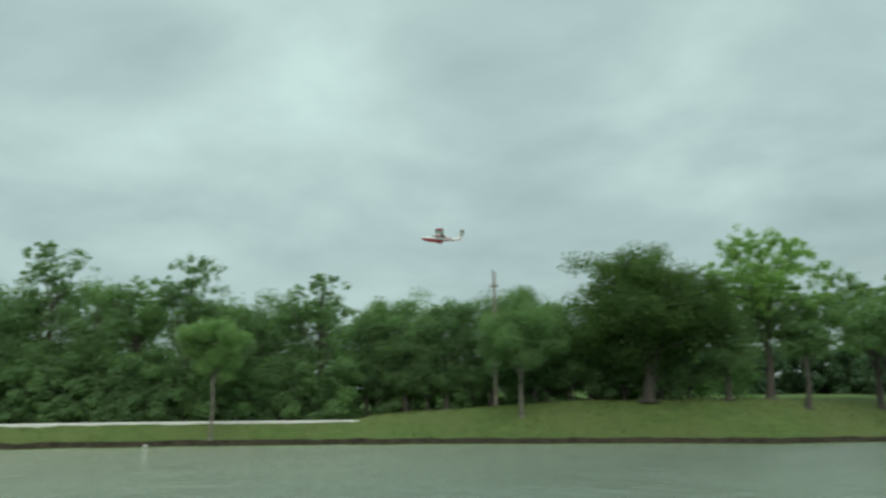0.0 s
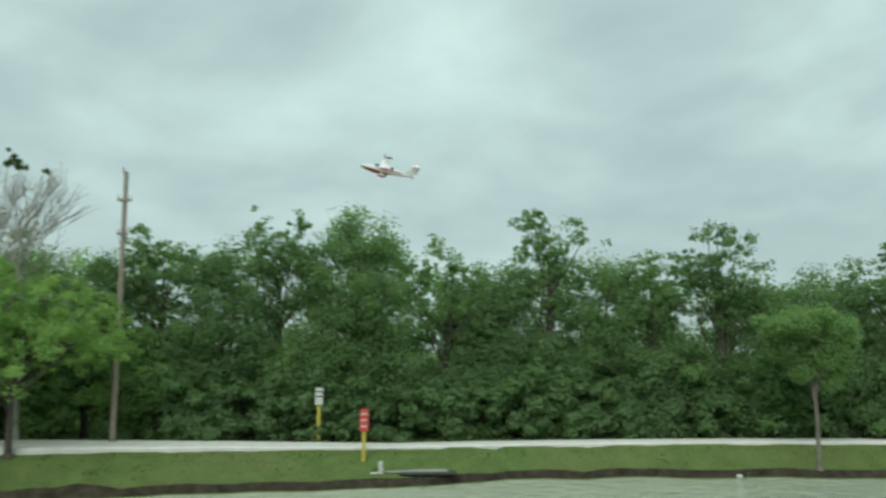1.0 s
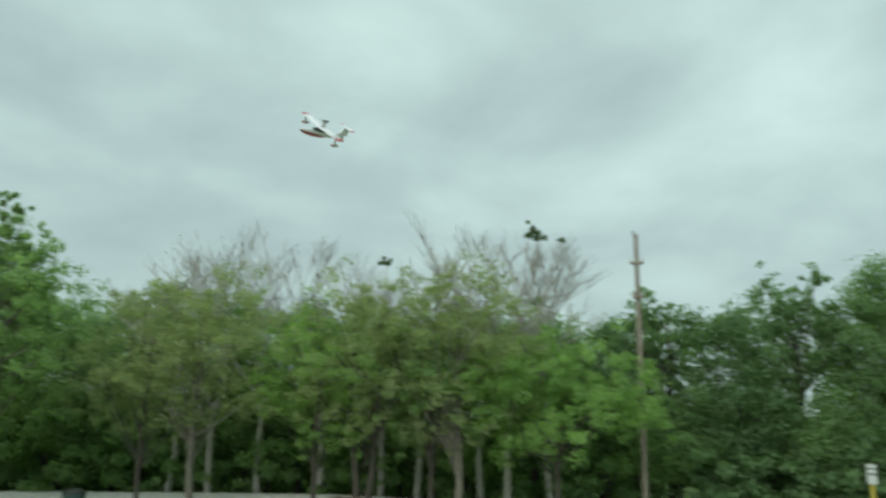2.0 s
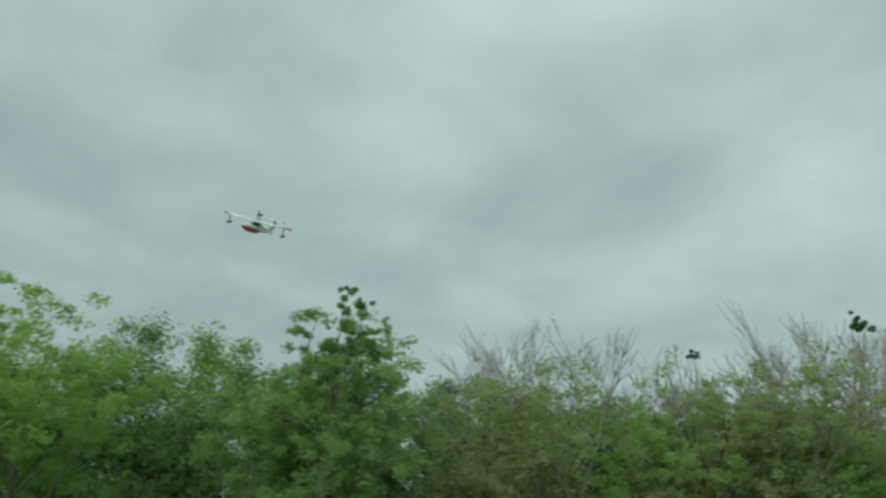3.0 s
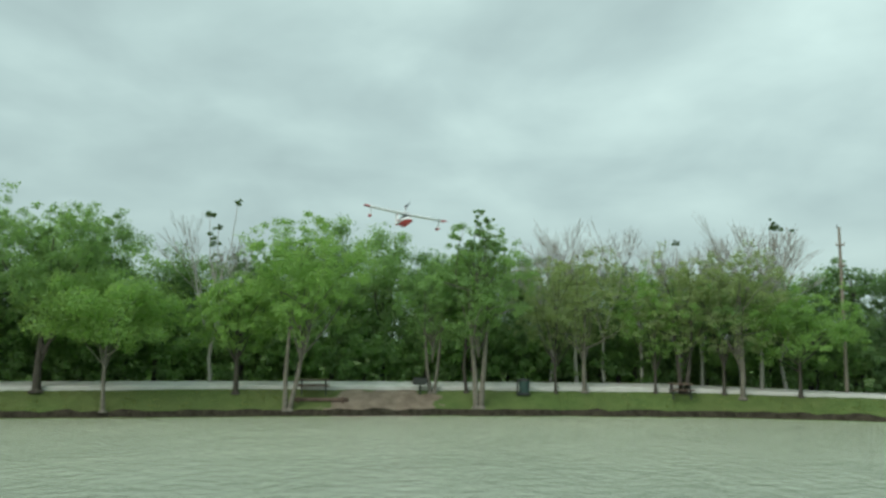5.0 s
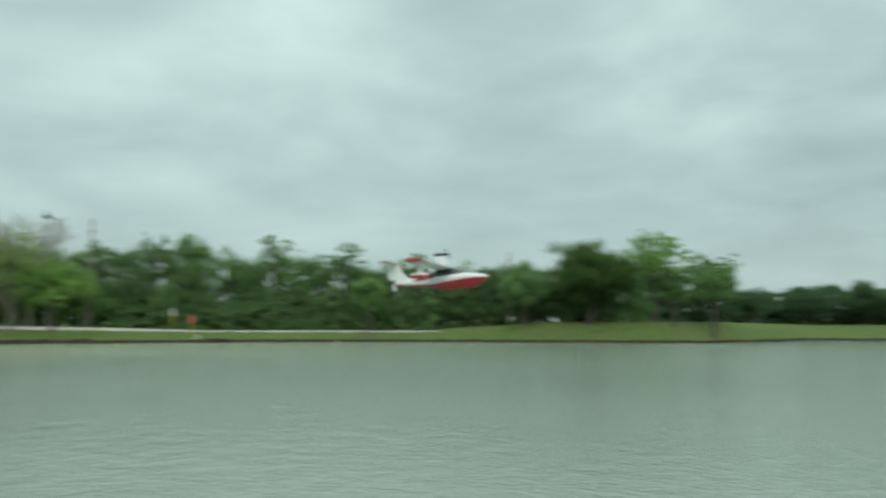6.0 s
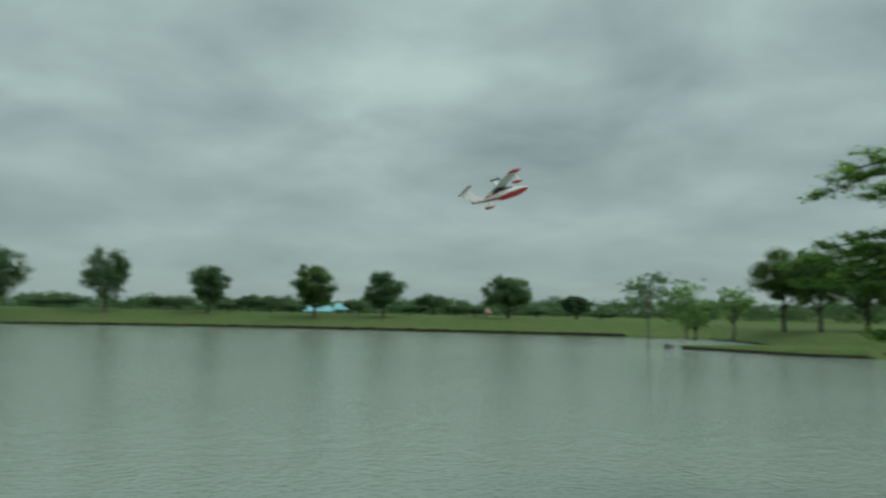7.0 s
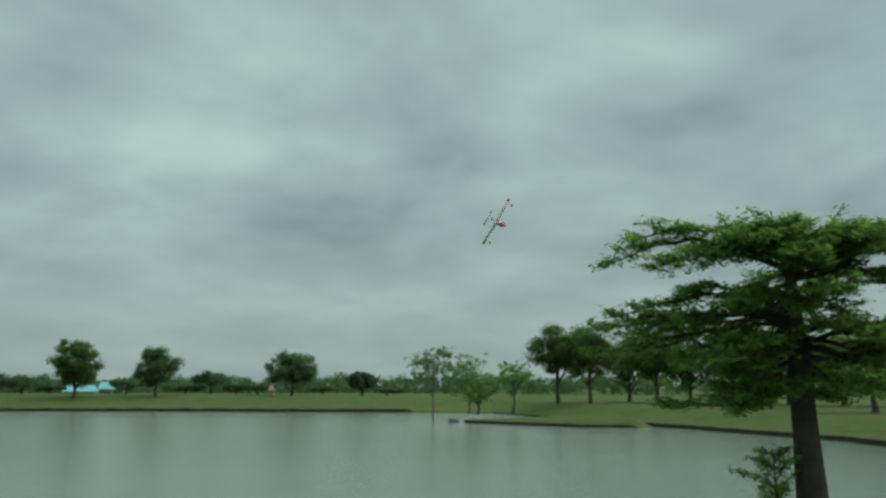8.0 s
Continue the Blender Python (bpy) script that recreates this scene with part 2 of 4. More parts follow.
class Shape:
    """Gathers vertices and faces of one mesh."""

    def __init__(self):
        self.v, self.f = [], []

    def add(self, verts, faces):
        k = len(self.v)
        self.v += [tuple(p) for p in verts]
        self.f += [tuple(i + k for i in face) for face in faces]
        return self

    def tube(self, points, radii, sides=7, caps=True):
        points = [Vector(p) for p in points]
        rings = []
        side = Vector((1, 0.13, 0.07))
        for i, p in enumerate(points):
            d = (points[min(i + 1, len(points) - 1)] - points[max(i - 1, 0)]).normalized()
            u = (side - d * side.dot(d)).normalized()
            w = d.cross(u)
            rings.append([p + (u * math.cos(2 * math.pi * s / sides) + w * math.sin(2 * math.pi * s / sides)) * radii[i] for s in range(sides)])
        faces = []
        for i in range(len(points) - 1):
            for s in range(sides):
                t = (s + 1) % sides
                faces.append((i * sides + s, i * sides + t, (i + 1) * sides + t, (i + 1) * sides + s))
        if caps:
            faces += [tuple(range(sides - 1, -1, -1)), tuple(range((len(points) - 1) * sides, len(points) * sides))]
        return self.add([p for ring in rings for p in ring], faces)

    def box(self, size, m=Matrix(), bevel=0.12):
        bm = bmesh.new()
        bmesh.ops.create_cube(bm, size=1)
        bmesh.ops.scale(bm, vec=size, verts=bm.verts)
        bmesh.ops.bevel(bm, geom=bm.edges[:], offset=min(size) * bevel, segments=1, affect="EDGES")
        bm.verts.index_update()
        self.add([m @ v.co for v in bm.verts], [[v.index for v in f.verts] for f in bm.faces])
        bm.free()
        return self

    def loft(self, rings, close=True):
        n = len(rings[0])
        faces = [(i * n + s, i * n + (s + 1) % n, (i + 1) * n + (s + 1) % n, (i + 1) * n + s) for i in range(len(rings) - 1) for s in range(n)]
        if close:
            faces += [tuple(range(n - 1, -1, -1)), tuple(range((len(rings) - 1) * n, len(rings) * n))]
        return self.add([p for r in rings for p in r], faces)


def part(name, shape, material, parent=None, label="", smooth=False):
    me = bpy.data.meshes.new(name)
    me.from_pydata(shape.v, [], shape.f)
    me.materials.append(material)
    if smooth:
        me.shade_smooth()
    me.update()
    ob = new(name, me)
    ob.parent = parent
    return tagged(ob, label)


def thing(name, place, label, category, group="", turn=0.0):
    ob = new(name)
    ob.empty_display_size = 0.2
    ob.matrix_world = Matrix.Translation(place) @ Matrix.Rotation(radians(-turn), 4, "Z")
    return tagged(ob, label, category, group)


def leaves(name, clumps, size, seed, material, parent, flat=0.35, slim=0.7):
    """One crown of single small pointed leaves, gathered in clumps (place, radius, number of leaf pairs)."""
    rng = np.random.default_rng(seed)
    counts = [2 * n for *_, n in clumps]
    c = np.repeat(np.array([p for p, _, _ in clumps], float), counts, axis=0)
    r = np.repeat(np.array([q for _, q, _ in clumps], float), counts)
    n = len(c)
    d = rng.normal(size=(n, 3))
    d /= np.linalg.norm(d, axis=1)[:, None]
    p = c + d * (r * rng.random(n) ** 0.45)[:, None] * np.array((1, 1, 0.75))
    nor = d * 0.8 + rng.normal(size=(n, 3)) * 0.42 + np.array((0, 0, flat))
    nor /= np.linalg.norm(nor, axis=1)[:, None]
    u = np.cross(nor, rng.normal(size=(n, 3)))
    u /= np.linalg.norm(u, axis=1)[:, None]
    w = np.cross(nor, u)
    s = (size * 0.71 * rng.uniform(0.65, 1.3, n))[:, None]
    v = np.stack([p + u * s, p - u * s * 0.7 - w * s * slim, p - u * s * 0.7 + w * s * slim], 1).reshape(-1, 3)
    me = bpy.data.meshes.new(name)
    me.from_pydata(v, [], np.arange(3 * n).reshape(n, 3))
    me.materials.append(material)
    ob = new(name, me)
    ob.parent = parent
    return ob


# ---- the lie of the land ----
SHORE = [(-116, 30), (-111, 50.4), (-103, 50.2), (-97, 49.3), (-90, 49.2), (-83, 49.3), (-76, 49.7), (-70, 50.0), (-62, 50.1), (-59, 50.4), (-57, 51.3),
         (-49, 51.6), (-38, 52.2), (-29, 53.2), (-25.5, 55.0), (-22, 60), (-19, 68), (-10, 72), (0, 67), (8, 61.5), (15, 57), (20, 53.5), (27, 49.8),
         (33, 47), (40, 45), (46, 43.5), (50, 36), (56, 29), (62, 25), (70, 21), (80, 13), (95, 5)]
CREST = [(-116, 0.88), (-75, 0.87), (-60, 0.68), (-46, 0.67), (-44, 0.73), (-43, 0.88), (-40, 1.05), (-36, 1.34), (-24, 1.38), (-19, 1.2), (-11, 1.25), (-2, 1.35), (10, 1.12), (19, 0.98),
         (40, 0.85), (50, 0.62), (62, 0.5), (95, 0.5)]
SLOPE = [(-116, 1.4), (-61, 1.3), (-58, 0.8), (-48, 0.9), (-44, 1.3), (-40, 2.6), (-30, 3.0), (-22, 5), (-10, 7), (20, 6), (40, 5), (95, 4)]


LANE = [(-118, 51.9), (-106, 51.4), (-97, 50.85), (-90, 50.65), (-83, 50.7), (-76, 51.0), (-70, 51.3), (-62, 51.55), (-56, 52.1), (-49, 52.8), (-42, 53.4)]


def along(table, turn):
    return float(np.interp(turn, [a for a, _ in table], [b for _, b in table]))


def shore(turn):
    if not -116 <= turn <= 95:
        return 4.0
    wobble = noise.noise((turn * 0.55, 3.1, 0)) * 0.28 + noise.noise((turn * 2.1, 7.7, 0)) * 0.10
    return along(SHORE, turn) + wobble


def land(turn, r):
    """The ground's height."""
    if not -116 <= turn <= 95:
        return 0.25
    d = r - shore(turn)
    if d < -1:
        return -0.6
    if d < 0.02:
        return -0.6 + 0.62 * (d + 1) / 1.02
    bank = (0.14 if turn > 53 else 0.07 if turn > 40 else 0.25 if turn < -66 else 0.20) + (0.03 if turn > 40 else 0.12 if turn < -66 else 0.07) * noise.noise((turn * 1.3, 1.0, 5))
    if d < 0.14:
        return 0.02 + (bank - 0.02) * min(1.0, (d - 0.02) / 0.06)
    reach = max(0.25, along(LANE, turn) - shore(turn) - 0.2) if turn < -44 else along(SLOPE, turn)
    k = min(1.0, (d - 0.14) / reach)
    lump = 0.03 * noise.noise((turn * 0.8, r * 0.7, 2)) * min(1.0, d) * (0.25 if turn < -44 and d > 0.4 else 1.0)
    return bank + (along(CREST, turn) - bank) * (k * k * (3 - 2 * k) * 0.3 + 0.7 * k) + lump


def build_ground():
    turns = [-180 + 0.5 * i for i in range(721)]
    offs = [-6, -1.0, -0.4, 0.02, 0.08, 0.14, 0.35, 0.7, 1.1, 1.5, 1.9, 2.3, 2.8, 3.4, 4.2, 5.2, 6.5, 8.5, 12, 18, 30, 60, 150, 500, 1500, 4200]
    rings = []
    for a in turns:
        a0 = a if a < 180 else -180
        s = shore(a0)
        ring = [at(a, 0.05, 0.16), at(a, 1.1, 0.15), at(a, 1.6, -0.1), at(a, 2.1, -0.6)]
        if not -116 <= a0 <= 95:
            ring = [at(a, 0.05, 0.16), at(a, 1.1, 0.17), at(a, 1.6, 0.18), at(a, 2.1, 0.2)]
            ring += [at(a, 4.0 + max(o, -1.5 + 0.05 * i), 0.25) for i, o in enumerate(offs)]
        else:
            ring += [at(a, max(s + o, 2.3 + 0.02 * i), land(a0, max(s + o, 2.3)) if s + o > 2.3 else -0.6) for i, o in enumerate(offs)]
        rings.append(ring)
    n = len(rings[0])
    sh = Shape()
    sh.add([p for r in rings for p in r], [(i * n + j, i * n + j + 1, (i + 1) * n + j + 1, (i + 1) * n + j) for i in range(len(rings) - 1) for j in range(n - 1)])
    tagged(part("ground", sh, GROUND, smooth=False), "mown grass banks and field round a pond", "ground", kind="structure")


def build_spit():
    """A low grassy spit that runs out into the pond."""
    a, b = at(43.8, 32.0), at(59, 28.0)
    rings = []
    for i in range(41):
        k = i / 40
        mid_ = a.lerp(b, k) + Vector((0, 0, 0))
        half = 0.25 + 3.0 * min(1, k * 1.6) ** 0.7
        out = mid_.normalized()
        ring = []
        for j in range(15):
            s = -1 + 2 * j / 14
            edge = 1 - abs(s)
            z = -0.4 if edge < 0.01 else 0.10 if edge < 0.2 else (0.10 + 0.20 * min(1, k * 1.5) * min(1, edge * 1.6) + 0.03 * noise.noise((k * 14, s * 5, 4)))
            z -= max(0.0, (k - 0.78) / 0.22) * 0.75
            near = half * 0.55 * (1 - max(0.0, (k - 0.55) / 0.45) * 0.95) if s < 0 else half * 1.6
            ring.append(mid_ + out * (s * near + noise.noise((k * 9, s, 8)) * 0.12) + Vector((0, 0, z)))
        rings.append(ring)
    sh = Shape()
    n = 15
    sh.add([p for r in rings for p in r], [(i * n + j, (i + 1) * n + j, (i + 1) * n + j + 1, i * n + j + 1) for i in range(40) for j in range(n - 1)])
    tagged(part("ground_spit", sh, GROUND), "low grassy spit running out into the pond", "ground", kind="structure")


def build_water():
    sh = Shape()
    ring = [at(-180 + 3 * i, 120, 0) for i in range(120)]
    sh.add(ring + [Vector((0, 0, 0))], [((i + 1) % 120, i, 120) for i in range(120)])
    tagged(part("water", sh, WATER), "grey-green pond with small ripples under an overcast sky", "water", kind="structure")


def build_road():
    sh, rings = Shape(), []
    for i in range(301):
        a = -118 + 75.5 * i / 300
        s = along(LANE, a)
        z = 0.70 + 0.28 * min(1.0, max(0.0, (-60 - a) / 15))
        w = min(1.0, max(0.0, (-60 - a) / 15))
        rings.append([at(a, s, z - 0.4), at(a, s, z), at(a, s + 0.04, z + 0.03), at(a, s + 0.85 + 0.6 * w, z + 0.02 + 0.11 * w), at(a, s + 0.9 + 0.6 * w, z - 0.3)])
    sh.loft(rings)
    tagged(part("road", sh, CONCRETE), "pale concrete lane along the edge of the wood", "road", kind="structure")


build_ground()
build_spit()
build_water()
build_road()


# ---- trees ----
def limb(sh, a, b, ra, rb, rng, sides=6, sag=0.12, steps=5):
    a, b = Vector(a), Vector(b)
    off = Vector(rng.normal(size=3)) * (b - a).length * sag
    pts = [a.lerp(b, k / steps) + off * math.sin(math.pi * k / steps) * 0.5 for k in range(steps + 1)]
    sh.tube(pts, [ra + (rb - ra) * k / steps for k in range(steps + 1)], sides)
    return pts


def ragged(clumps, rng):
    """Each clump broken into small uneven ones."""
    out = []
    for c, q, n in clumps:
        for _ in range(6):
            d = rng.normal(size=3) * (0.62, 0.5, 0.42) * q
            out.append((tuple(np.array(c) + d), q * rng.uniform(0.3, 0.6), max(5, n // 6)))
    return out


def tree(name, turn, r, top, width, bottom, label, leaf=LEAF_WOOD, bark=BARK, clumps=46, per=150, size=0.07, seed=0, girth=0.11, trunks=1,
         airy=0.0, group="", category="tree", lean=0.0, z0=None, spread=1.0, thin=1.0, extra=()):
    """A tree by its place, the height of its top and of its crown's lower edge above the water, and its crown's width."""
    rng = np.random.default_rng(seed * 7919 + 13)
    base = land(turn, r) if z0 is None else z0
    root = thing(name, at(turn, r, base - 0.04), label, category, group, turn)
    h, low = top - base, max(bottom - base, 0.25)
    mid_, half = (h + low) / 2, (h - low) / 2
    rx, rz = width / 2, half
    gap = (4.19 * rx * rx * rz / clumps) ** (1 / 3)
    cr = gap * (0.56 if airy else 0.72)
    pts = []
    while len(pts) < clumps:
        d = rng.normal(size=3)
        d /= np.linalg.norm(d)
        wave = 0.92 + 0.30 * noise.noise((d[0] * 1.9 + seed * 3.7, d[1] * 1.9, d[2] * 1.9)) + 0.16 * noise.noise((d[0] * 4.3 + seed, d[1] * 4.3, d[2] * 4.3))
        q = d * rng.random() ** 0.38 * wave
        if airy and noise.noise((q[0] * 2.6 + seed, q[1] * 2.6, q[2] * 2.6 + 4)) < airy - 0.5:
            continue
        z = q[2] * (rz - cr * 0.7)
        pts.append((q[0] * (rx - cr * 0.5) * spread + lean * (q[2] + 1) * 0.4, q[1] * (rx - cr * 0.5), mid_ + (z if z > 0 else z * 0.9)))
    tall = max(p[2] for p in pts) + cr * 0.62 - low
    broad = max(abs(p[0]) for p in pts) + cr * 0.6
    pts = [(x * rx * 1.06 / broad, y * thin, low + (z - low) * (h - low) / tall) for x, y, z in pts]
    wood = Shape()
    for k in range(trunks):
        side = (k - (trunks - 1) / 2) * 0.85
        fork = Vector((side * 0.75 + lean * 0.25, rng.normal() * 0.06, low + half * 0.55))
        foot = Vector((side * 0.18, 0, 0))
        run = [foot, foot + Vector((side * 0.02, 0, 0.12)), foot.lerp(fork, 0.4) + Vector((rng.normal() * 0.04, 0, 0)), fork, Vector((fork.x + lean * 0.3, fork.y, low + half * 1.5))]
        wood.tube(run, [girth * 2.2, girth * 1.2, girth * 0.9, girth * 0.6, girth * 0.15], 9)
    order = sorted(range(len(pts)), key=lambda i: rng.random())
    for i in order[: 18 if airy else 13]:
        p = pts[i]
        start = Vector((lean * 0.3, 0, min(low * 0.85 + rng.random() * half * 1.1, p[2] * 0.9)))
        limb(wood, start, p, girth * 0.42, girth * 0.09, rng, 5)
    for x, z, q in extra:
        limb(wood, (0, 0, h * 0.6), (x, 0, z), girth * 0.35, girth * 0.08, rng, 5)
    part("trunk", wood, bark, root)
    crown = [(p, cr * rng.uniform(0.7, 1.3), max(6, int(per * rng.uniform(0.6, 1.4)))) for p in pts]
    if airy:
        crown = ragged(crown, rng)
    leaves("crown", ragged([((x, 0, z), q, int(q * 620)) for x, z, q in extra], rng) + crown, size, seed + 5, leaf, root)
    return root


def bare_tree(turn, r, top, width, label, seed, clump=(), material=TWIG, fork=0.35, name="bare_tree"):
    """Leafless upright branches, with a few leafy clumps left at the tips."""
    rng = np.random.default_rng(seed)
    base = land(turn, r)
    root = thing(name, at(turn, r, base - 0.04), label, "tree", "budding trees by the lane", turn)
    h = top - base
    sh = Shape()
    tips = []

    def grow(p, d, length, girth, depth):
        q = p + d * length
        sh.tube([p, p.lerp(q, 0.5) + Vector(rng.normal(size=3)) * length * 0.04, q], [max(0.008, girth), max(0.007, girth * 0.8), max(0.0055, girth * 0.6)], 5 if depth < 3 else 3, False)
        if depth == 5:
            tips.append(q)
            return
        for _ in range(3):
            e = (d + Vector((rng.normal() * 0.37 * width / 3, rng.normal() * 0.25, 0.22 + 0.1 * rng.normal()))).normalized()
            grow(p.lerp(q, rng.uniform(0.65, 1)), e, length * rng.uniform(0.6, 0.85), girth * 0.58, depth + 1)

    grow(Vector((0, 0, 0)), Vector((0, 0, 1)), h * fork, 0.09, 0)
    k = h / max(t.z for t in tips)
    sh.v = [(x, y, z * k) for x, y, z in sh.v]
    for c, size, n in clump:
        # the branch that bears the clump
        p, q = Vector((c[0] * 0.1, 0, h * 0.55)), Vector(c)
        sh.tube([p, p.lerp(q, 0.5) + Vector((c[0] * 0.18, 0, -0.05)), q], [0.03, 0.02, 0.011], 5, False)
    part("trunk", sh, material, root)
    if clump:
        leaves("crown", ragged(clump, rng), 0.06, seed, LEAF_OAK, root)
    return root


DENSE = "dark green leafy tree in the wood behind the lane"


def build_wood():
    """The wood behind the lane: a back row that makes the skyline, a lower row before it and scrub below."""
    skyline = [(-122, 7.2), (-117, 7.6), (-112, 7.3), (-108, 7.5), (-105, 7.55), (-102.8, 7.3), (-100.8, 7.7), (-98.8, 7.4), (-96.7, 6.4), (-95.2, 6.0), (-93.2, 6.2), (-91.2, 6.9),
               (-89.2, 7.9), (-87.0, 7.5), (-85.0, 6.6), (-83.0, 6.4), (-80.8, 6.3), (-78.6, 6.0), (-76.4, 5.9), (-74.2, 5.8), (-72.0, 5.9), (-70.0, 6.0), (-68.2, 5.5), (-66.4, 6.1),
               (-64.7, 5.7), (-63.2, 6.2), (-61.0, 6.55), (-58.4, 5.65), (-56.9, 5.2), (-55.3, 6.45), (-53.6, 5.4), (-52.2, 5.5), (-50.3, 5.9), (-48.8, 4.9), (-47.2, 5.0),
               (-45.4, 5.6), (-43.8, 4.95), (-42.3, 5.3), (-40.7, 4.9), (-39.0, 5.05), (-37.3, 5.25), (-35.2, 4.8), (-32.6, 4.7), (-30.2, 4.9), (-27.5, 4.8), (-24.8, 4.6)]
    airy = {-55.3: 0.42, -50.3: 0.38, -63.2: 0.42, -66.4: 0.35, -58.4: 0.34, -45.4: 0.3, -93.2: 0.4, -52.2: 0.34}
    for i, (a, top) in enumerate(skyline):
        hole = airy.get(a, 0.0)
        top += 0.45 if a == -61.0 else 0.3 if a > -68 else 0.2
        wide = 3.4 if a == -61.0 else 2.5 if hole else 3.1
        top += 0.18 if -60 < a < -44 else 0.0
        top += {-55.3: 0.35, -50.3: 0.35, -63.2: 0.3}.get(a, 0.0)
        deep = 1.3 if a > -59 else 0.0
        deep += 3.0 if a > -44 else 0.0
        top += 0.2 if a > -44 else 0.0
        tree("woodland_tree", a, 53.9 + deep * 0.6 + 0.25 * math.sin(i * 2.3), top, wide, (2.5 if a > -29 else 1.6) if not hole else 2.6, "tall thin-crowned tree in the wood behind the lane" if hole else DENSE,
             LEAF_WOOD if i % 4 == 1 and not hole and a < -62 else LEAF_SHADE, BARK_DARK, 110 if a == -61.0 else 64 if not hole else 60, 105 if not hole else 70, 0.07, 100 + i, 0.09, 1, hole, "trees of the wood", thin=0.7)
    for i in range(66):
        a = -121 + i * 1.38 + 0.5 * math.sin(i * 1.7)
        top = along(skyline, a) * (0.62 + 0.2 * noise.noise((i * 1.37, 0, 9))) * (0.75 if a > -30 else 1.0)
        tree("woodland_tree", a, 53.6 + (0.8 if a > -59 else 0) + (2.2 if a > -44 else 0) + 0.2 * math.cos(i * 3.1), top, 2.7, 0.9, "leafy understorey tree at the edge of the wood",
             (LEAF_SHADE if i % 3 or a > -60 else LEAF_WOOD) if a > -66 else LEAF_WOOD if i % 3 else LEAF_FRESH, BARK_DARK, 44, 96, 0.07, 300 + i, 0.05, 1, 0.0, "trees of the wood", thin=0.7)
    rng = np.random.default_rng(4)
    # Scrub west of -67 gets the lighter leaf colour in place of light.
    tufts = {LEAF_SHADE: [], LEAF_WOOD: []}
    for i in range(1800):
        a, r = rng.uniform(-122, -31), rng.uniform(53.5, 57)
        r += 2.6 if a > -44 else 0.0
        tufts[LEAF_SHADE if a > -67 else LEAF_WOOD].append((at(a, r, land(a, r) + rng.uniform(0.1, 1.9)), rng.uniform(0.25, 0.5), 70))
    for i in range(1500):
        a = rng.uniform(-122, -29)
        r = rng.uniform(55.6, 58.0) + (1.0 if a > -59 else 0)
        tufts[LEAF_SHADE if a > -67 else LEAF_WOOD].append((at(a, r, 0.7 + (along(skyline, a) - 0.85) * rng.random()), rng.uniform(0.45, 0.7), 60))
    for i in range(620):
        a = rng.uniform(-122, -66)
        r = along(LANE, a) + rng.uniform(1.5, 2.4)
        tufts[LEAF_WOOD].append((at(a, r, land(a, r) + rng.uniform(0.05, 2.0)), rng.uniform(0.2, 0.42), 60))
    for i in range(420):
        a = rng.uniform(-66, -45)
        r = along(LANE, a) + rng.uniform(1.15, 1.9)
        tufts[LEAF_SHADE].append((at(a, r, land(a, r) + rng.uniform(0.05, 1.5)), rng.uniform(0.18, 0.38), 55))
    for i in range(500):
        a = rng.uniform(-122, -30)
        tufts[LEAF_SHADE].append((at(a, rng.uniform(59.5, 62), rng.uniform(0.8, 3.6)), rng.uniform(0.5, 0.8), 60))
    for k, (leaf, clumps) in enumerate(tufts.items()):
        tagged(leaves("undergrowth", clumps, 0.10, 77 + k, leaf, None), "dense shaded foliage inside the wood", "undergrowth", kind="stuff")


build_wood()


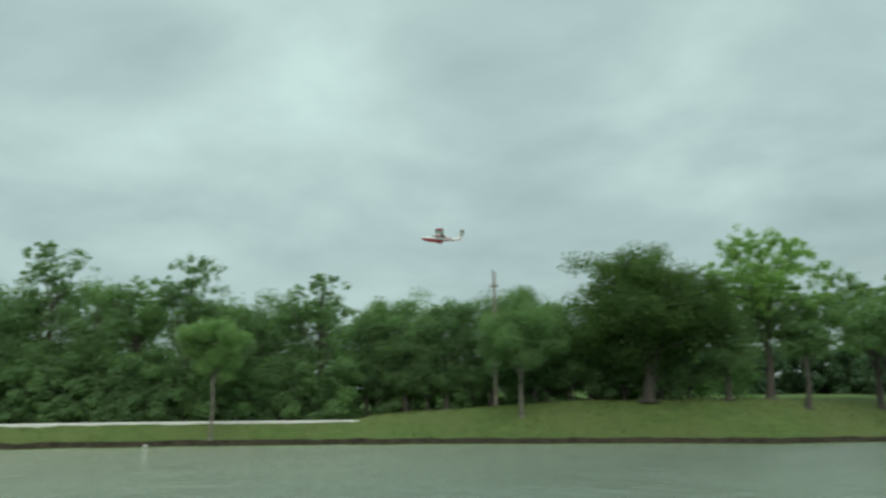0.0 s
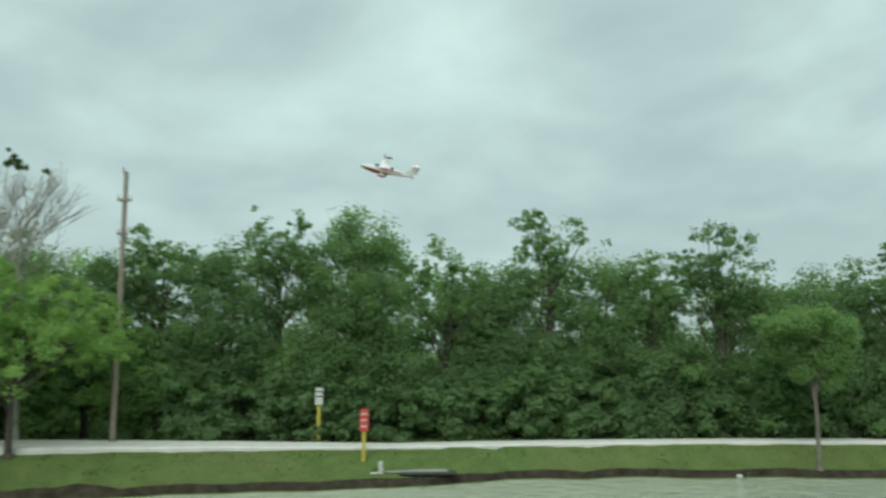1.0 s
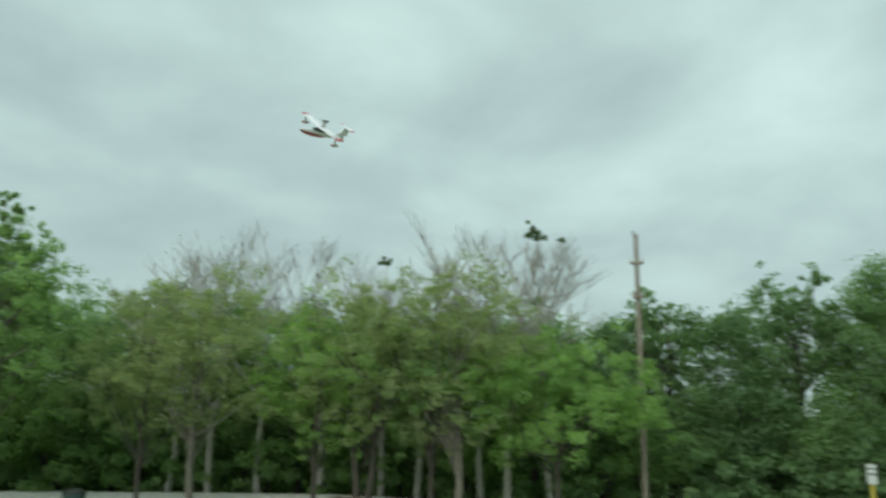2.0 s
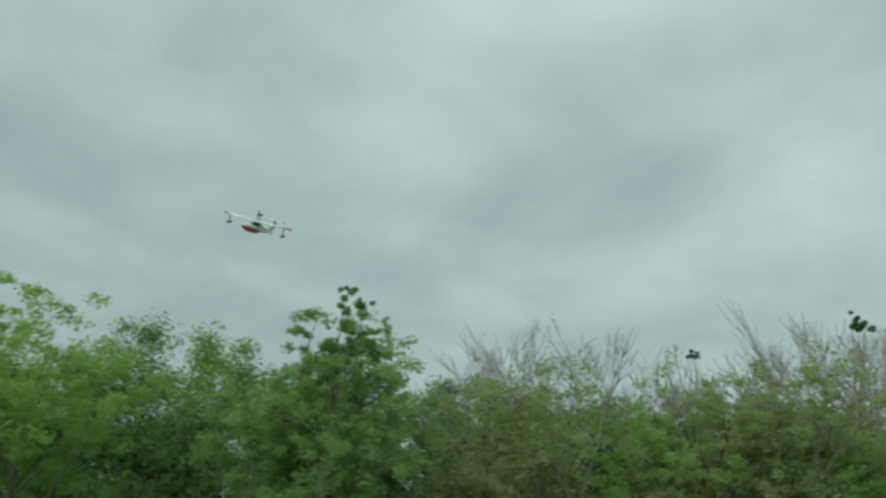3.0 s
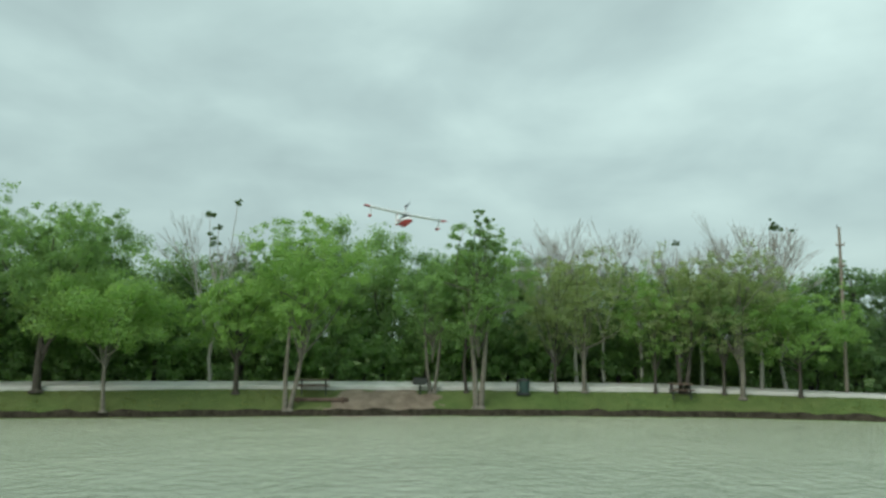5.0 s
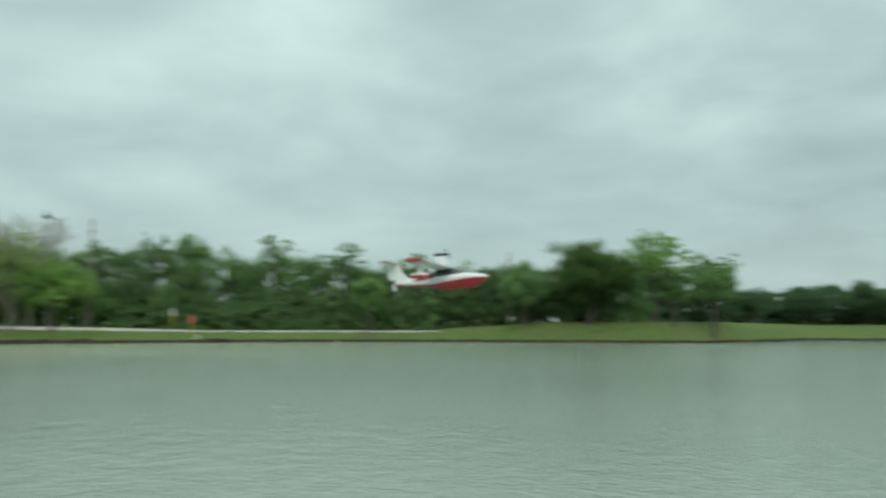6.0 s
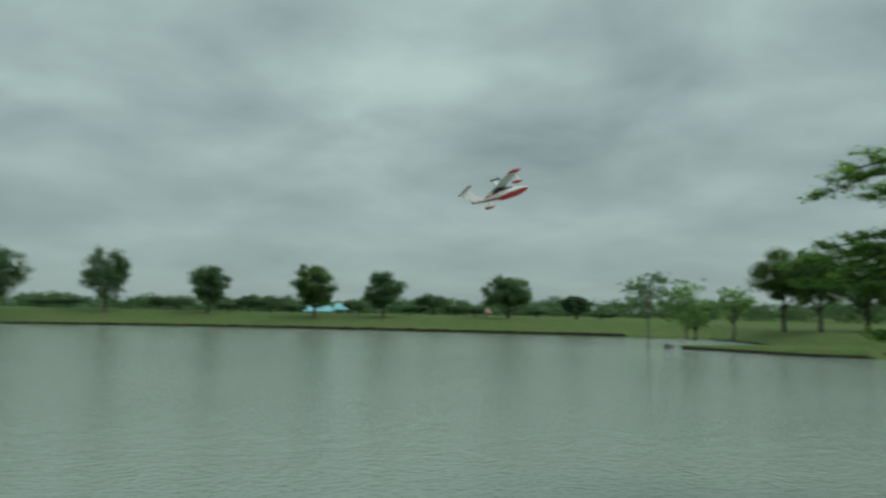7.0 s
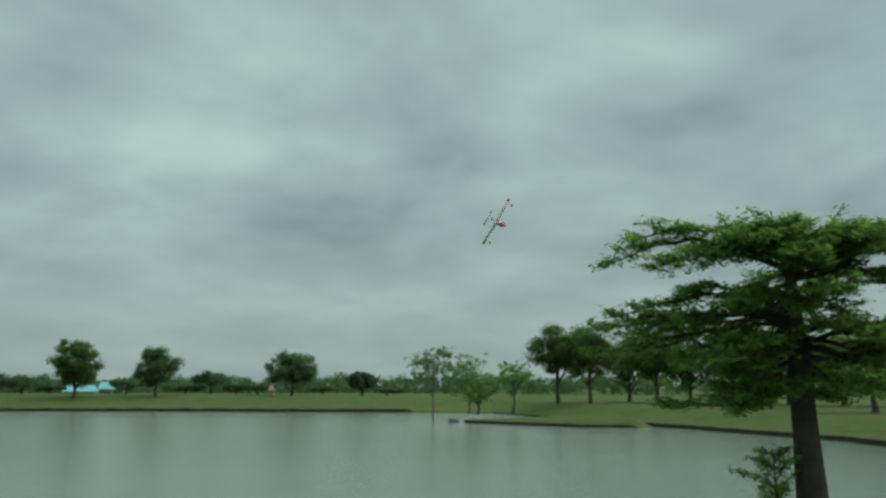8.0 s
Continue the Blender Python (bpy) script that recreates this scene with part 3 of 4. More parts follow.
def build_shore_trees():
    g = "trees on the bank"
    tree("bank_tree", -105.05, 51.30, 7.8, 4.87, 1.90, "dark leafy tree on the grass bank", LEAF_WOOD, BARK_DARK, 87, 180, 0.069, 1, 0.12, group=g, airy=0.12)
    tree("bank_tree", -100.8, 50.93, 7.75, 5.57, 2.00, "broad green tree with a dark trunk on the bank", LEAF_WOOD, BARK_DARK, 105, 180, 0.069, 2, 0.13, group=g, airy=0.12, lean=0.4)
    tree("bank_tree", -98.2, 49.6, 5.2, 4.87, 1.80, "small light green tree at the water's edge", LEAF_FRESH, BARK, 87, 161, 0.066, 3, 0.07, group=g)
    tree("bank_tree", -93.2, 50.39, 5.3, 3.71, 1.90, "light green tree with a pale trunk beside the sand", LEAF_FRESH, BARK_DARK, 66, 142, 0.066, 4, 0.09, group=g, airy=0.2)
    tree("forked_tree", -91.05, 49.38, 7.3, 5.7, 1.90, "fresh green tree with a forked pale trunk at the shore", LEAF_FRESH, BARK, 105, 142, 0.066, 5, 0.085, 2, group=g, airy=0.2, lean=1.3)
    tree("forked_tree", -84.96, 50.43, 6.0, 3.02, 2.10, "thin tree with twin trunks on the bank", LEAF_WOOD, BARK, 49, 104, 0.066, 6, 0.06, 2, group=g, airy=0.25)
    tree("bank_tree", -83.5, 50.46, 6.0, 2.78, 2.10, "slim dark-trunked tree on the bank", LEAF_WOOD, BARK_DARK, 43, 104, 0.066, 7, 0.06, group=g, airy=0.25)
    tree("forked_tree", -83.05, 49.5, 7.25, 3.94, 2.00, "tall tree with a spiky top and forked pale trunk", LEAF_WOOD, BARK, 84, 114, 0.066, 8, 0.10, 2, group=g, airy=0.15, extra=[(0.05, 5.9, 0.5), (0.0, 6.5, 0.34), (0.05, 6.95, 0.24), (0.0, 7.3, 0.15), (0.35, 7.0, 0.16), (0.7, 5.9, 0.4), (-0.65, 5.7, 0.42), (0.35, 6.15, 0.3), (-0.3, 6.0, 0.35)])
    tree("bank_tree", -79.6, 50.64, 6.0, 3.25, 1.90, "thin budding tree on the bank", LEAF_BUD, BARK_DARK, 52, 85, 0.056, 9, 0.05, group=g, airy=0.3)
    tree("bank_tree", -78.34, 50.75, 6.6, 4.18, 2.00, "budding grey-green tree on the bank", LEAF_BUD, BARK, 75, 104, 0.056, 10, 0.08, group=g, airy=0.25)
    tree("bank_tree", -75.3, 50.88, 5.9, 3.02, 1.70, "small green tree on the bank", LEAF_FRESH, BARK_DARK, 49, 95, 0.059, 11, 0.05, group=g, airy=0.25)
    tree("bank_tree", -74.1, 50.98, 6.3, 3.71, 1.90, "budding tree beside a picnic table", LEAF_BUD, BARK_DARK, 69, 104, 0.056, 12, 0.08, 2, group=g, airy=0.25)
    tree("bank_tree", -71.7, 50.85, 6.6, 4.06, 1.80, "grey-green budding tree at the water's edge", LEAF_BUD, BARK, 72, 114, 0.059, 13, 0.09, group=g, airy=0.22)
    tree("bank_tree", -69.3, 51.16, 5.0, 4.64, 1.60, "light green spreading tree on the bank", LEAF_FRESH, BARK_DARK, 78, 123, 0.063, 14, 0.07, group=g, airy=0.2)
    tree("bank_tree", -72.4, 51.06, 5.0, 2.78, 1.70, "small dark-trunked tree on the bank", LEAF_WOOD, BARK_DARK, 40, 95, 0.059, 15, 0.06, group=g, airy=0.2)
    tree("sapling", -48.75, 51.75, 4.2, 2.5, 1.9, "small round-crowned tree at the water's edge", LEAF_WOOD, BARK, 66, 142, 0.059, 16, 0.05, group=g)
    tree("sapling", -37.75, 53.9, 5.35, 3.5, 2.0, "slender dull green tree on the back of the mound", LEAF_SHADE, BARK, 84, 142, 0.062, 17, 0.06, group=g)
    tree("oak_tree", -33.1, 55.7, 7.15, 6.5, 1.8, "large round dark green oak on the grass mound", LEAF_OAK, BARK_DARK, 160, 170, 0.08, 18, 0.21, group=g)
    tree("oak_tree", -28.7, 57.00, 7.7, 4.4, 2.9, "tall light green tree behind the mound", LEAF_FRESH, BARK_DARK, 95, 123, 0.073, 19, 0.14, group=g, airy=0.2)
    tree("oak_tree", -24.8, 59.00, 6.4, 3.6, 2.2, "open-crowned tree behind the mound", LEAF_WOOD, BARK_DARK, 78, 123, 0.073, 20, 0.12, group=g, airy=0.2)
    bare_tree(-78.45, 52.4, 8.2, 3.2, "bare upright branches of a leafless tree", 31)
    for k, (a, top) in enumerate([(-79.6, 7.5), (-77.2, 8.0), (-75.6, 7.0), (-73.0, 6.9), (-69.5, 7.7), (-71.3, 8.0)]):
        bare_tree(a, 52.6, top, 3.4, "bare upright branches of a leafless tree", 320 + k)
    bare_tree(-73.95, 52.6, 7.0, 2.6, "leafless tree with one dark leafy clump", 33, [((0.0, 0, 6.0), 0.16, 90)])
    bare_tree(-70.6, 52.2, 7.6, 3.6, "leafless spreading tree with dark clumps at its tip", 34, [((0.8, 0, 6.55), 0.2, 150), ((0.55, 0, 6.75), 0.12, 60), ((1.3, 0, 6.45), 0.09, 40)])
    bare_tree(-94.3, 52.0, 7.75, 2.2, "half-dead tree with dark leaf clumps", 35, [((-0.3, 0, 6.7), 0.22, 140), ((0.05, 0, 6.2), 0.16, 80), ((0.75, 0, 7.2), 0.14, 70), ((-0.1, 0, 5.7), 0.25, 120)])


build_shore_trees()


def build_far_trees():
    g = "trees beyond the pond"
    far = [(-22.4, 70, 4.4, 4.0), (-19.0, 76, 4.8, 4.4), (-15.5, 78, 5.2, 4.4), (-12.9, 77, 4.9, 3.4), (-8.7, 76, 6.0, 3.2), (-10.6, 78, 3.6, 3.4), (-6.6, 78, 3.4, 3.2), (-5.0, 76, 3.8, 1.8)]
    for i, (a, r, top, w) in enumerate(far):
        tree("field_tree", a, r, top, w, 0.9, "distant green tree at the edge of the field", LEAF_FAR, BARK_DARK, 64, 75, 0.11, 500 + i, 0.12, group=g)
    lone = [(-2.05, 70, 6.3, 4.5, 1.5), (4.3, 69, 6.35, 3.9, 1.3), (10.8, 65, 4.8, 3.4, 1.15), (18.05, 59, 4.8, 3.2, 1.05), (23.0, 57, 4.2, 3.1, 1.1), (32.0, 54, 3.9, 3.5, 0.95), (36.9, 56, 2.55, 2.2, 0.95)]
    for i, (a, r, top, w, low) in enumerate(lone):
        tree("field_tree", a, r, top, w, low, "lone round-crowned tree on the far grass bank", LEAF_OAK if i == 3 else LEAF_FAR, BARK_DARK, 96, 75, 0.095, 730 + i, 0.10, group=g)
    low = [(7.7, 70, 2.3, 2.2), (2.0, 74, 2.2, 2.6), (13.6, 66, 2.55, 2.0), (15.1, 66, 2.35, 2.2), (8.9, 70, 2.3, 2.4), (12.2, 68, 1.9, 2.6), (26.6, 66, 2.95, 3.0), (28.3, 66, 1.85, 3.0), (25.0, 68, 1.8, 3.4),
           (34.2, 66, 1.6, 2.0), (0.6, 76, 2.1, 2.0), (16.7, 70, 1.8, 2.2), (21.2, 64, 2.2, 2.4), (29.7, 62, 1.75, 2.2), (38.7, 60, 1.35, 2.6)]
    for i, (a, r, top, w) in enumerate(low):
        tree("field_bush", a, r, top, w, 0.9, "low bushy tree beyond the far bank", LEAF_FAR, BARK_DARK, 30, 65, 0.10, 560 + i, 0.06, group=g, category="bush")
    rng = np.random.default_rng(8)
    tufts = []
    for i in range(2600):
        a = rng.uniform(-34, 75)
        r = rng.uniform(84, 100)
        tufts.append((at(a, r, 0.9 + rng.uniform(0, 1.0) * (1.5 + 0.6 * noise.noise((a * 0.35, 0, 3)) + 0.35 * noise.noise((a * 1.3, 2, 3)))), rng.uniform(0.5, 0.9), 20))
    for i in range(1100):
        a, r = rng.uniform(-30, -8.5), rng.uniform(79, 84)
        top = 3.3 + 1.0 * noise.noise((a * 0.6, 0, 7)) + 0.4 * noise.noise((a * 2.2, 1, 7)) - max(0.0, a + 11) * 0.7
        tufts.append((at(a, r, 0.9 + top * rng.random() ** 0.8), rng.uniform(0.35, 0.65), 34))
    tagged(leaves("hedge", tufts, 0.2, 78, LEAF_FAR, None), "distant hedge and woodland edge along the field", "hedge", kind="stuff")
    s = "trees on the spit"
    tree("field_tree", 41.6, 33.6, 3.1, 2.3, 1.0, "thin-leaved tree standing in the shallows", LEAF_FAR, BARK, 49, 41, 0.053, 600, 0.035, group=s, airy=0.4, z0=-0.05, category="tree")
    tree("field_tree", 44.2, 34.4, 2.8, 2.2, 0.6, "thin-leaved tree on the spit", LEAF_WOOD, BARK, 49, 57, 0.053, 601, 0.04, group=s, airy=0.3, z0=0.3)
    tree("field_bush", 44.8, 33.6, 1.5, 1.3, 0.4, "leafy bush on the spit", LEAF_WOOD, BARK_DARK, 34, 50, 0.045, 602, 0.04, airy=0.25, group=s, category="bush", z0=0.3)
    tree("field_tree", 47.3, 33.5, 2.55, 1.7, 1.0, "slim tree with a dark trunk on the spit", LEAF_WOOD, BARK_DARK, 40, 57, 0.053, 603, 0.045, group=s, airy=0.3, z0=0.35)
    tree("oak_tree", 50.6, 40.0, 4.6, 3.3, 1.7, "dark round-crowned oak on the grass", LEAF_OAK, BARK_DARK, 72, 142, 0.066, 604, 0.10, group=s, z0=0.4)
    tree("oak_tree", 52.8, 38.5, 4.2, 2.8, 1.5, "dark round-crowned oak on the grass", LEAF_OAK, BARK_DARK, 66, 142, 0.066, 605, 0.10, group=s, z0=0.4)
    tree("oak_tree", 57.4, 41.0, 4.0, 3.4, 1.5, "dark oak on the grass behind the cypress", LEAF_OAK, BARK_DARK, 66, 123, 0.073, 606, 0.10, group=s, z0=0.4)
    for i, (a, r, top, w) in enumerate([(55.6, 46, 4.2, 3.8), (59.6, 43, 4.5, 4.2), (62.4, 45, 4.4, 4.4), (65.8, 42, 4.3, 4.4), (69.0, 40, 4.2, 4.2), (73.0, 38, 4.2, 4.2)]):
        tree("oak_tree", a, r, top, w, 1.0, "leafy green tree on the grass behind the cypress", LEAF_OAK if i % 2 else LEAF_FAR, BARK_DARK, 72, 75, 0.09, 640 + i, 0.10, group=s, airy=0.12)
    tree("oak_tree", 64.5, 33.0, 3.4, 3.2, 1.4, "dark oak on the grass behind the cypress", LEAF_OAK, BARK_DARK, 58, 114, 0.073, 607, 0.09, group=s)
    tree("oak_tree", 70.5, 29.0, 3.2, 2.8, 1.2, "dark oak on the grass behind the cypress", LEAF_OAK, BARK_DARK, 58, 114, 0.073, 608, 0.09, group=s)


build_far_trees()


# ---- the cypress at the near edge ----
def build_cypress():
    rng = np.random.default_rng(21)
    place = Vector((4.856, 2.474, -0.38))
    root = thing("cypress_tree", place - Vector((0, 0, 0.35)), "bald cypress with flared dark trunk and feathery layered branches", "tree", turn=60.9)
    sh = Shape()
    lean = Vector((-0.04, 0, 0))
    rings = []
    for z, r in ((0, 0.56), (0.2, 0.45), (0.38, 0.35), (0.55, 0.27), (0.75, 0.18), (1.0, 0.125), (1.3, 0.098), (1.8, 0.078), (2.3, 0.066), (2.65, 0.048), (3.0, 0.014)):
        ring = []
        for s in range(28):
            a = 2 * math.pi * s / 28
            flute = 1 + 0.16 * math.sin(a * 6 + 0.6) * max(0, 1 - z / 1.3) + 0.03 * math.sin(a * 11)
            ring.append(Vector((math.cos(a) * r * flute, math.sin(a) * r * flute, z)) + lean * (z / 2.0))
        rings.append(ring)
    sh.loft(rings)
    part("trunk", sh, BARK_CYPRESS, root, "flared fluted trunk", smooth=True)
    sprays = []
    tiers = []
    for n, low, high, short, far, start, stop, rise, bare in (
            (28, 2.74, 3.0, 0.75, 1.4, 0, 360, 0.15, 0.3), (11, 2.52, 2.72, 0.9, 1.35, 0, 360, 0.05, 0.6), (9, 2.26, 2.44, 0.7, 1.2, 60, 300, -0.04, 0.62),
            (6, 2.36, 2.62, 0.8, 1.25, 0, 360, 0.02, 0.55), (6, 2.46, 2.66, 1.2, 1.5, 150, 215, 0.04, 0.4), (8, 2.05, 2.32, 0.4, 0.95, 60, 300, -0.16, 0.4), (9, 2.15, 2.5, 0.7, 1.25, -70, 70, -0.03, 0.35)):
        for i in range(n):
            tiers.append((rng.uniform(low, high), 0.94 * rng.uniform(short, far), rng.uniform(start, stop), rise, bare))
    for z, length, a, rise, bare in tiers:
        z = min(z, 2.98)
        d = Vector((math.cos(radians(a)), math.sin(radians(a)) * 0.65, 0))
        start = lean * (z / 2.0) + Vector((0, 0, z))
        pts = [start]
        arch = max(-0.9, min(0.4, rng.normal()))
        for k in range(1, 9):
            f = k / 8
            bend = (rise + 0.12 * arch) * math.sin(f * math.pi * 0.75) - 0.10 * f * f
            pts.append(start + d * (length * f) + Vector((0, 0, bend * length)) + Vector(rng.normal(size=3)) * 0.018)
        wood = Shape()
        wood.tube(pts, [0.021 * (1 - 0.88 * k / 8) * (0.6 + length * 0.35) for k in range(9)], 6)
        side = Vector((-d.y, d.x, 0))
        for k in range(2, 9):
            if k / 8 < bare:
                continue
            for hand in (-1, 1):
                for _ in range(2):
                    run = rng.uniform(0.10, 0.32) * (1.15 - 0.6 * k / 8)
                    p = pts[k - 1].lerp(pts[k], rng.random())
                    e = p + (side * hand * rng.uniform(0.5, 1) + d * rng.uniform(0.3, 0.9)).normalized() * run + Vector((0, 0, rng.normal() * 0.035 + 0.01))
                    wood.tube([p, p.lerp(e, 0.5) + Vector((0, 0, 0.015)), e], [0.006, 0.0045, 0.002], 3, False)
                    for f in (0.3, 0.55, 0.8, 1.0):
                        sprays.append((p.lerp(e, f), 0.042, 13))
        sprays.append((pts[-1], 0.06, 24))
        part("limb", wood, BARK_CYPRESS, root)
    needles("needles", sprays, 0.023, 31, root)
    # a young shoot at its foot
    shoot = thing("cypress_sapling", Vector((4.61, 2.67, -0.27)), "small feathery cypress shoot at the foot of the trunk", "sapling", turn=59.3)
    stem, sprays = Shape(), []
    for i in range(26):
        a, z = rng.uniform(0, 360), 0.78 + 0.42 * i / 26
        d = Vector((math.cos(radians(a)) - 0.35, math.sin(radians(a)), 0.55)).normalized()
        p = Vector((0.04, 0, z))
        e = p + d * 0.24 * math.sin(math.pi * (i + 4) / 33) * rng.uniform(0.7, 1.1)
        part("twig", Shape().tube([p, p.lerp(e, 0.5) + Vector((0, 0, 0.015)), e], [0.006, 0.004, 0.002], 4), BARK_CYPRESS, shoot)
        sprays += [(p.lerp(e, f), 0.03, 16) for f in (0.3, 0.5, 0.7, 0.85, 1.0)]
    stem.tube([Vector((0.12, 0, 0)), Vector((0.05, 0, 0.7)), Vector((0.04, 0, 1.24))], [0.016, 0.011, 0.003], 6)
    part("stem", stem, BARK_CYPRESS, shoot)
    needles("needles", sprays, 0.02, 32, shoot)


def needles(name, sprays, size, seed, parent):
    """Feathery leaves that lie nearly flat along their twigs."""
    rng = np.random.default_rng(seed)
    c = np.repeat(np.array([tuple(p) for p, *_ in sprays]), [n for *_, n in sprays], axis=0)
    r = np.repeat(np.array([q for _, q, _ in sprays]), [n for *_, n in sprays])
    n = len(c)
    p = c + rng.normal(size=(n, 3)) * r[:, None] * np.array((0.65, 0.65, 0.3))
    a = rng.uniform(0, 2 * np.pi, n)
    u = np.stack([np.cos(a), np.sin(a), rng.normal(size=n) * 0.3 - 0.1], 1)
    w = np.stack([-np.sin(a), np.cos(a), rng.normal(size=n) * 0.4], 1)
    s = (size * rng.uniform(0.6, 1.3, n))[:, None]
    v = np.stack([p - u * s, p - w * s * 0.3, p + u * s, p + w * s * 0.3], 1).reshape(-1, 3)
    me = bpy.data.meshes.new(name)
    me.from_pydata(v, [], np.arange(4 * n).reshape(n, 4))
    me.materials.append(LEAF_NEEDLE)
    ob = new(name, me)
    ob.parent = parent
    return tagged(ob, "feathery green needles")


build_cypress()


# ---- grass ----
def build_grass():
    rng = np.random.default_rng(5)
    n = 26000
    a = rng.uniform(-108, -20, n)
    r = np.array([along(SHORE, t) for t in a]) + rng.uniform(0.1, 3.6, n) ** 1.0
    keep = [(t, q) for t, q in zip(a, r) if not (t < -43 and -0.12 < q - along(LANE, t) < 1.2) and not (-91 < t < -80 and q - along(SHORE, t) < 1.3)]
    v, f = [], []
    for t, q in keep:
        p = at(t, q, land(t, q) - 0.01)
        h, w = rng.uniform(0.02, 0.06), rng.uniform(0.02, 0.05)
        k, d = rng.uniform(0, 6.28), rng.normal(size=2) * 0.03
        e = Vector((math.cos(k) * w, math.sin(k) * w, 0))
        i = len(v)
        v += [tuple(p - e), tuple(p + e), (p.x + d[0], p.y + d[1], p.z + h)]
        f.append((i, i + 1, i + 2))
    sh = Shape()
    sh.v, sh.f = v, f
    tagged(part("grass", sh, foliage("grass_blades", (0.10, 0.145, 0.042), (0.23, 0.255, 0.095), 0.4)), "short mown grass with dry patches", "grass", kind="stuff")


build_grass()


# ---- small things on the bank ----
def build_pole(turn, r, top, arms, label):
    z = land(turn, r)
    root = thing("utility_pole", at(turn, r, z - 0.05), label, "utility pole", "utility poles", turn)
    h = top - z
    sh = Shape()
    sh.tube([(0, 0, 0), (0.005, 0, h * 0.5), (0, 0, h)], [0.07, 0.062, 0.05], 12)
    part("shaft", sh, POLE_WOOD, root)
    for down, w in arms:
        part("crossarm", Shape().box((w, 0.07, 0.06), pose(0, -0.08, h - down), 0.15), POLE_WOOD, root)
        for s in (-0.42, 0.42):
            part("insulator", Shape().tube([(s * w, -0.08, h - down + 0.02), (s * w, -0.08, h - down + 0.09), (s * w, -0.08, h - down + 0.13)], [0.025, 0.03, 0.012], 8), PALE_WALL, root)
    part("top_pin", Shape().tube([(-0.06, 0, h - 0.03), (-0.065, 0, h + 0.1)], [0.02, 0.012], 6), DARK_METAL, root)
    return root


build_pole(-67.2, 52.35, 7.38, [(0.72, 0.32), (1.55, 0.24)], "weathered wooden utility pole with two short crossarms beside the lane")
build_pole(-38.75, 55.4, 6.15, [(0.55, 0.30)], "weathered wooden utility pole behind the grass mound")


def build_marker(turn, r, top, panel, red, label):
    z = land(turn, r)
    root = thing("marker_post", at(turn, r, z - 0.05), label, "marker post", "marker posts", turn)
    h = top - z + 0.05
    part("post", Shape().tube([(0, 0, 0), (0, 0, h - panel * 0.5)], [0.045, 0.045], 10), YELLOW, root)
    part("panel", Shape().box((0.19, 0.03, panel), pose(0, -0.055, h - panel / 2), 0.2), RED_SIGN if red else WHITE_SIGN, root)
    for k in range(3 if red else 2):
        part("line", Shape().box((0.15, 0.006, 0.03), pose(0, -0.074, h - panel * (0.22 + 0.28 * k)), 0.1), WHITE_SIGN if red else DARK_METAL, root)
    return root


build_marker(-62.0, 52.7, 2.08, 0.42, False, "yellow marker post with a pale panel behind the lane")
build_marker(-60.8, 51.1, 1.66, 0.50, True, "yellow post with a red and white warning panel on the grass")


def build_culvert():
    z = land(-59.4, 50.75)
    root = thing("culvert", at(-59.4, 50.75, z - 0.02), "concrete culvert slab with a short white pipe on the bank", "culvert", turn=-59.4)
    part("slab", Shape().box((1.5, 0.3, 0.03), pose(-0.1, 0, 0.065), 0.2), worn("weathered_concrete", (0.22, 0.215, 0.19), (0.34, 0.33, 0.30), 4, 0.9, 0.4), root)
    # Solid dark strip that stands for the shade under the slab.
    part("opening", Shape().box((1.3, 0.3, 0.05), pose(0.2, -0.12, 0.035), 0.2), DARK_METAL, root)
    part("pipe", Shape().tube([(-0.85, -0.05, 0), (-0.86, -0.05, 0.26), (-0.83, -0.05, 0.29)], [0.05, 0.05, 0.03], 10), WHITE_SIGN, root)
    part("footing", Shape().box((0.3, 0.2, 0.06), pose(-0.95, -0.08, 0.03), 0.2), CONCRETE, root)


build_culvert()


def build_table(turn, r, w):
    z = land(turn, r)
    root = thing("picnic_table", at(turn, r, z - 0.02), "dark weathered picnic table with benches on the grass", "picnic table", "picnic tables", turn)
    for k in range(4):
        part("tabletop_board", Shape().box((w, 0.14, 0.03), pose(0, -0.225 + 0.15 * k, 0.52), 0.15), TIMBER, root)
    for y in (-0.5, 0.5):
        part("bench", Shape().box((w, 0.2, 0.03), pose(0, y, 0.32), 0.15), TIMBER, root)
    for x in (-w * 0.38, w * 0.38):
        for s in (-1, 1):
            part("leg", Shape().box((0.05, 0.05, 0.66), pose(x, s * 0.27, 0.26, s * 28), 0.15), DARK_METAL, root)
        part("brace", Shape().box((0.05, 1.1, 0.05), pose(x, 0, 0.29), 0.15), DARK_METAL, root)
    return root


build_table(-90.0, 50.3, 1.15)
build_table(-74.3, 50.7, 0.85)


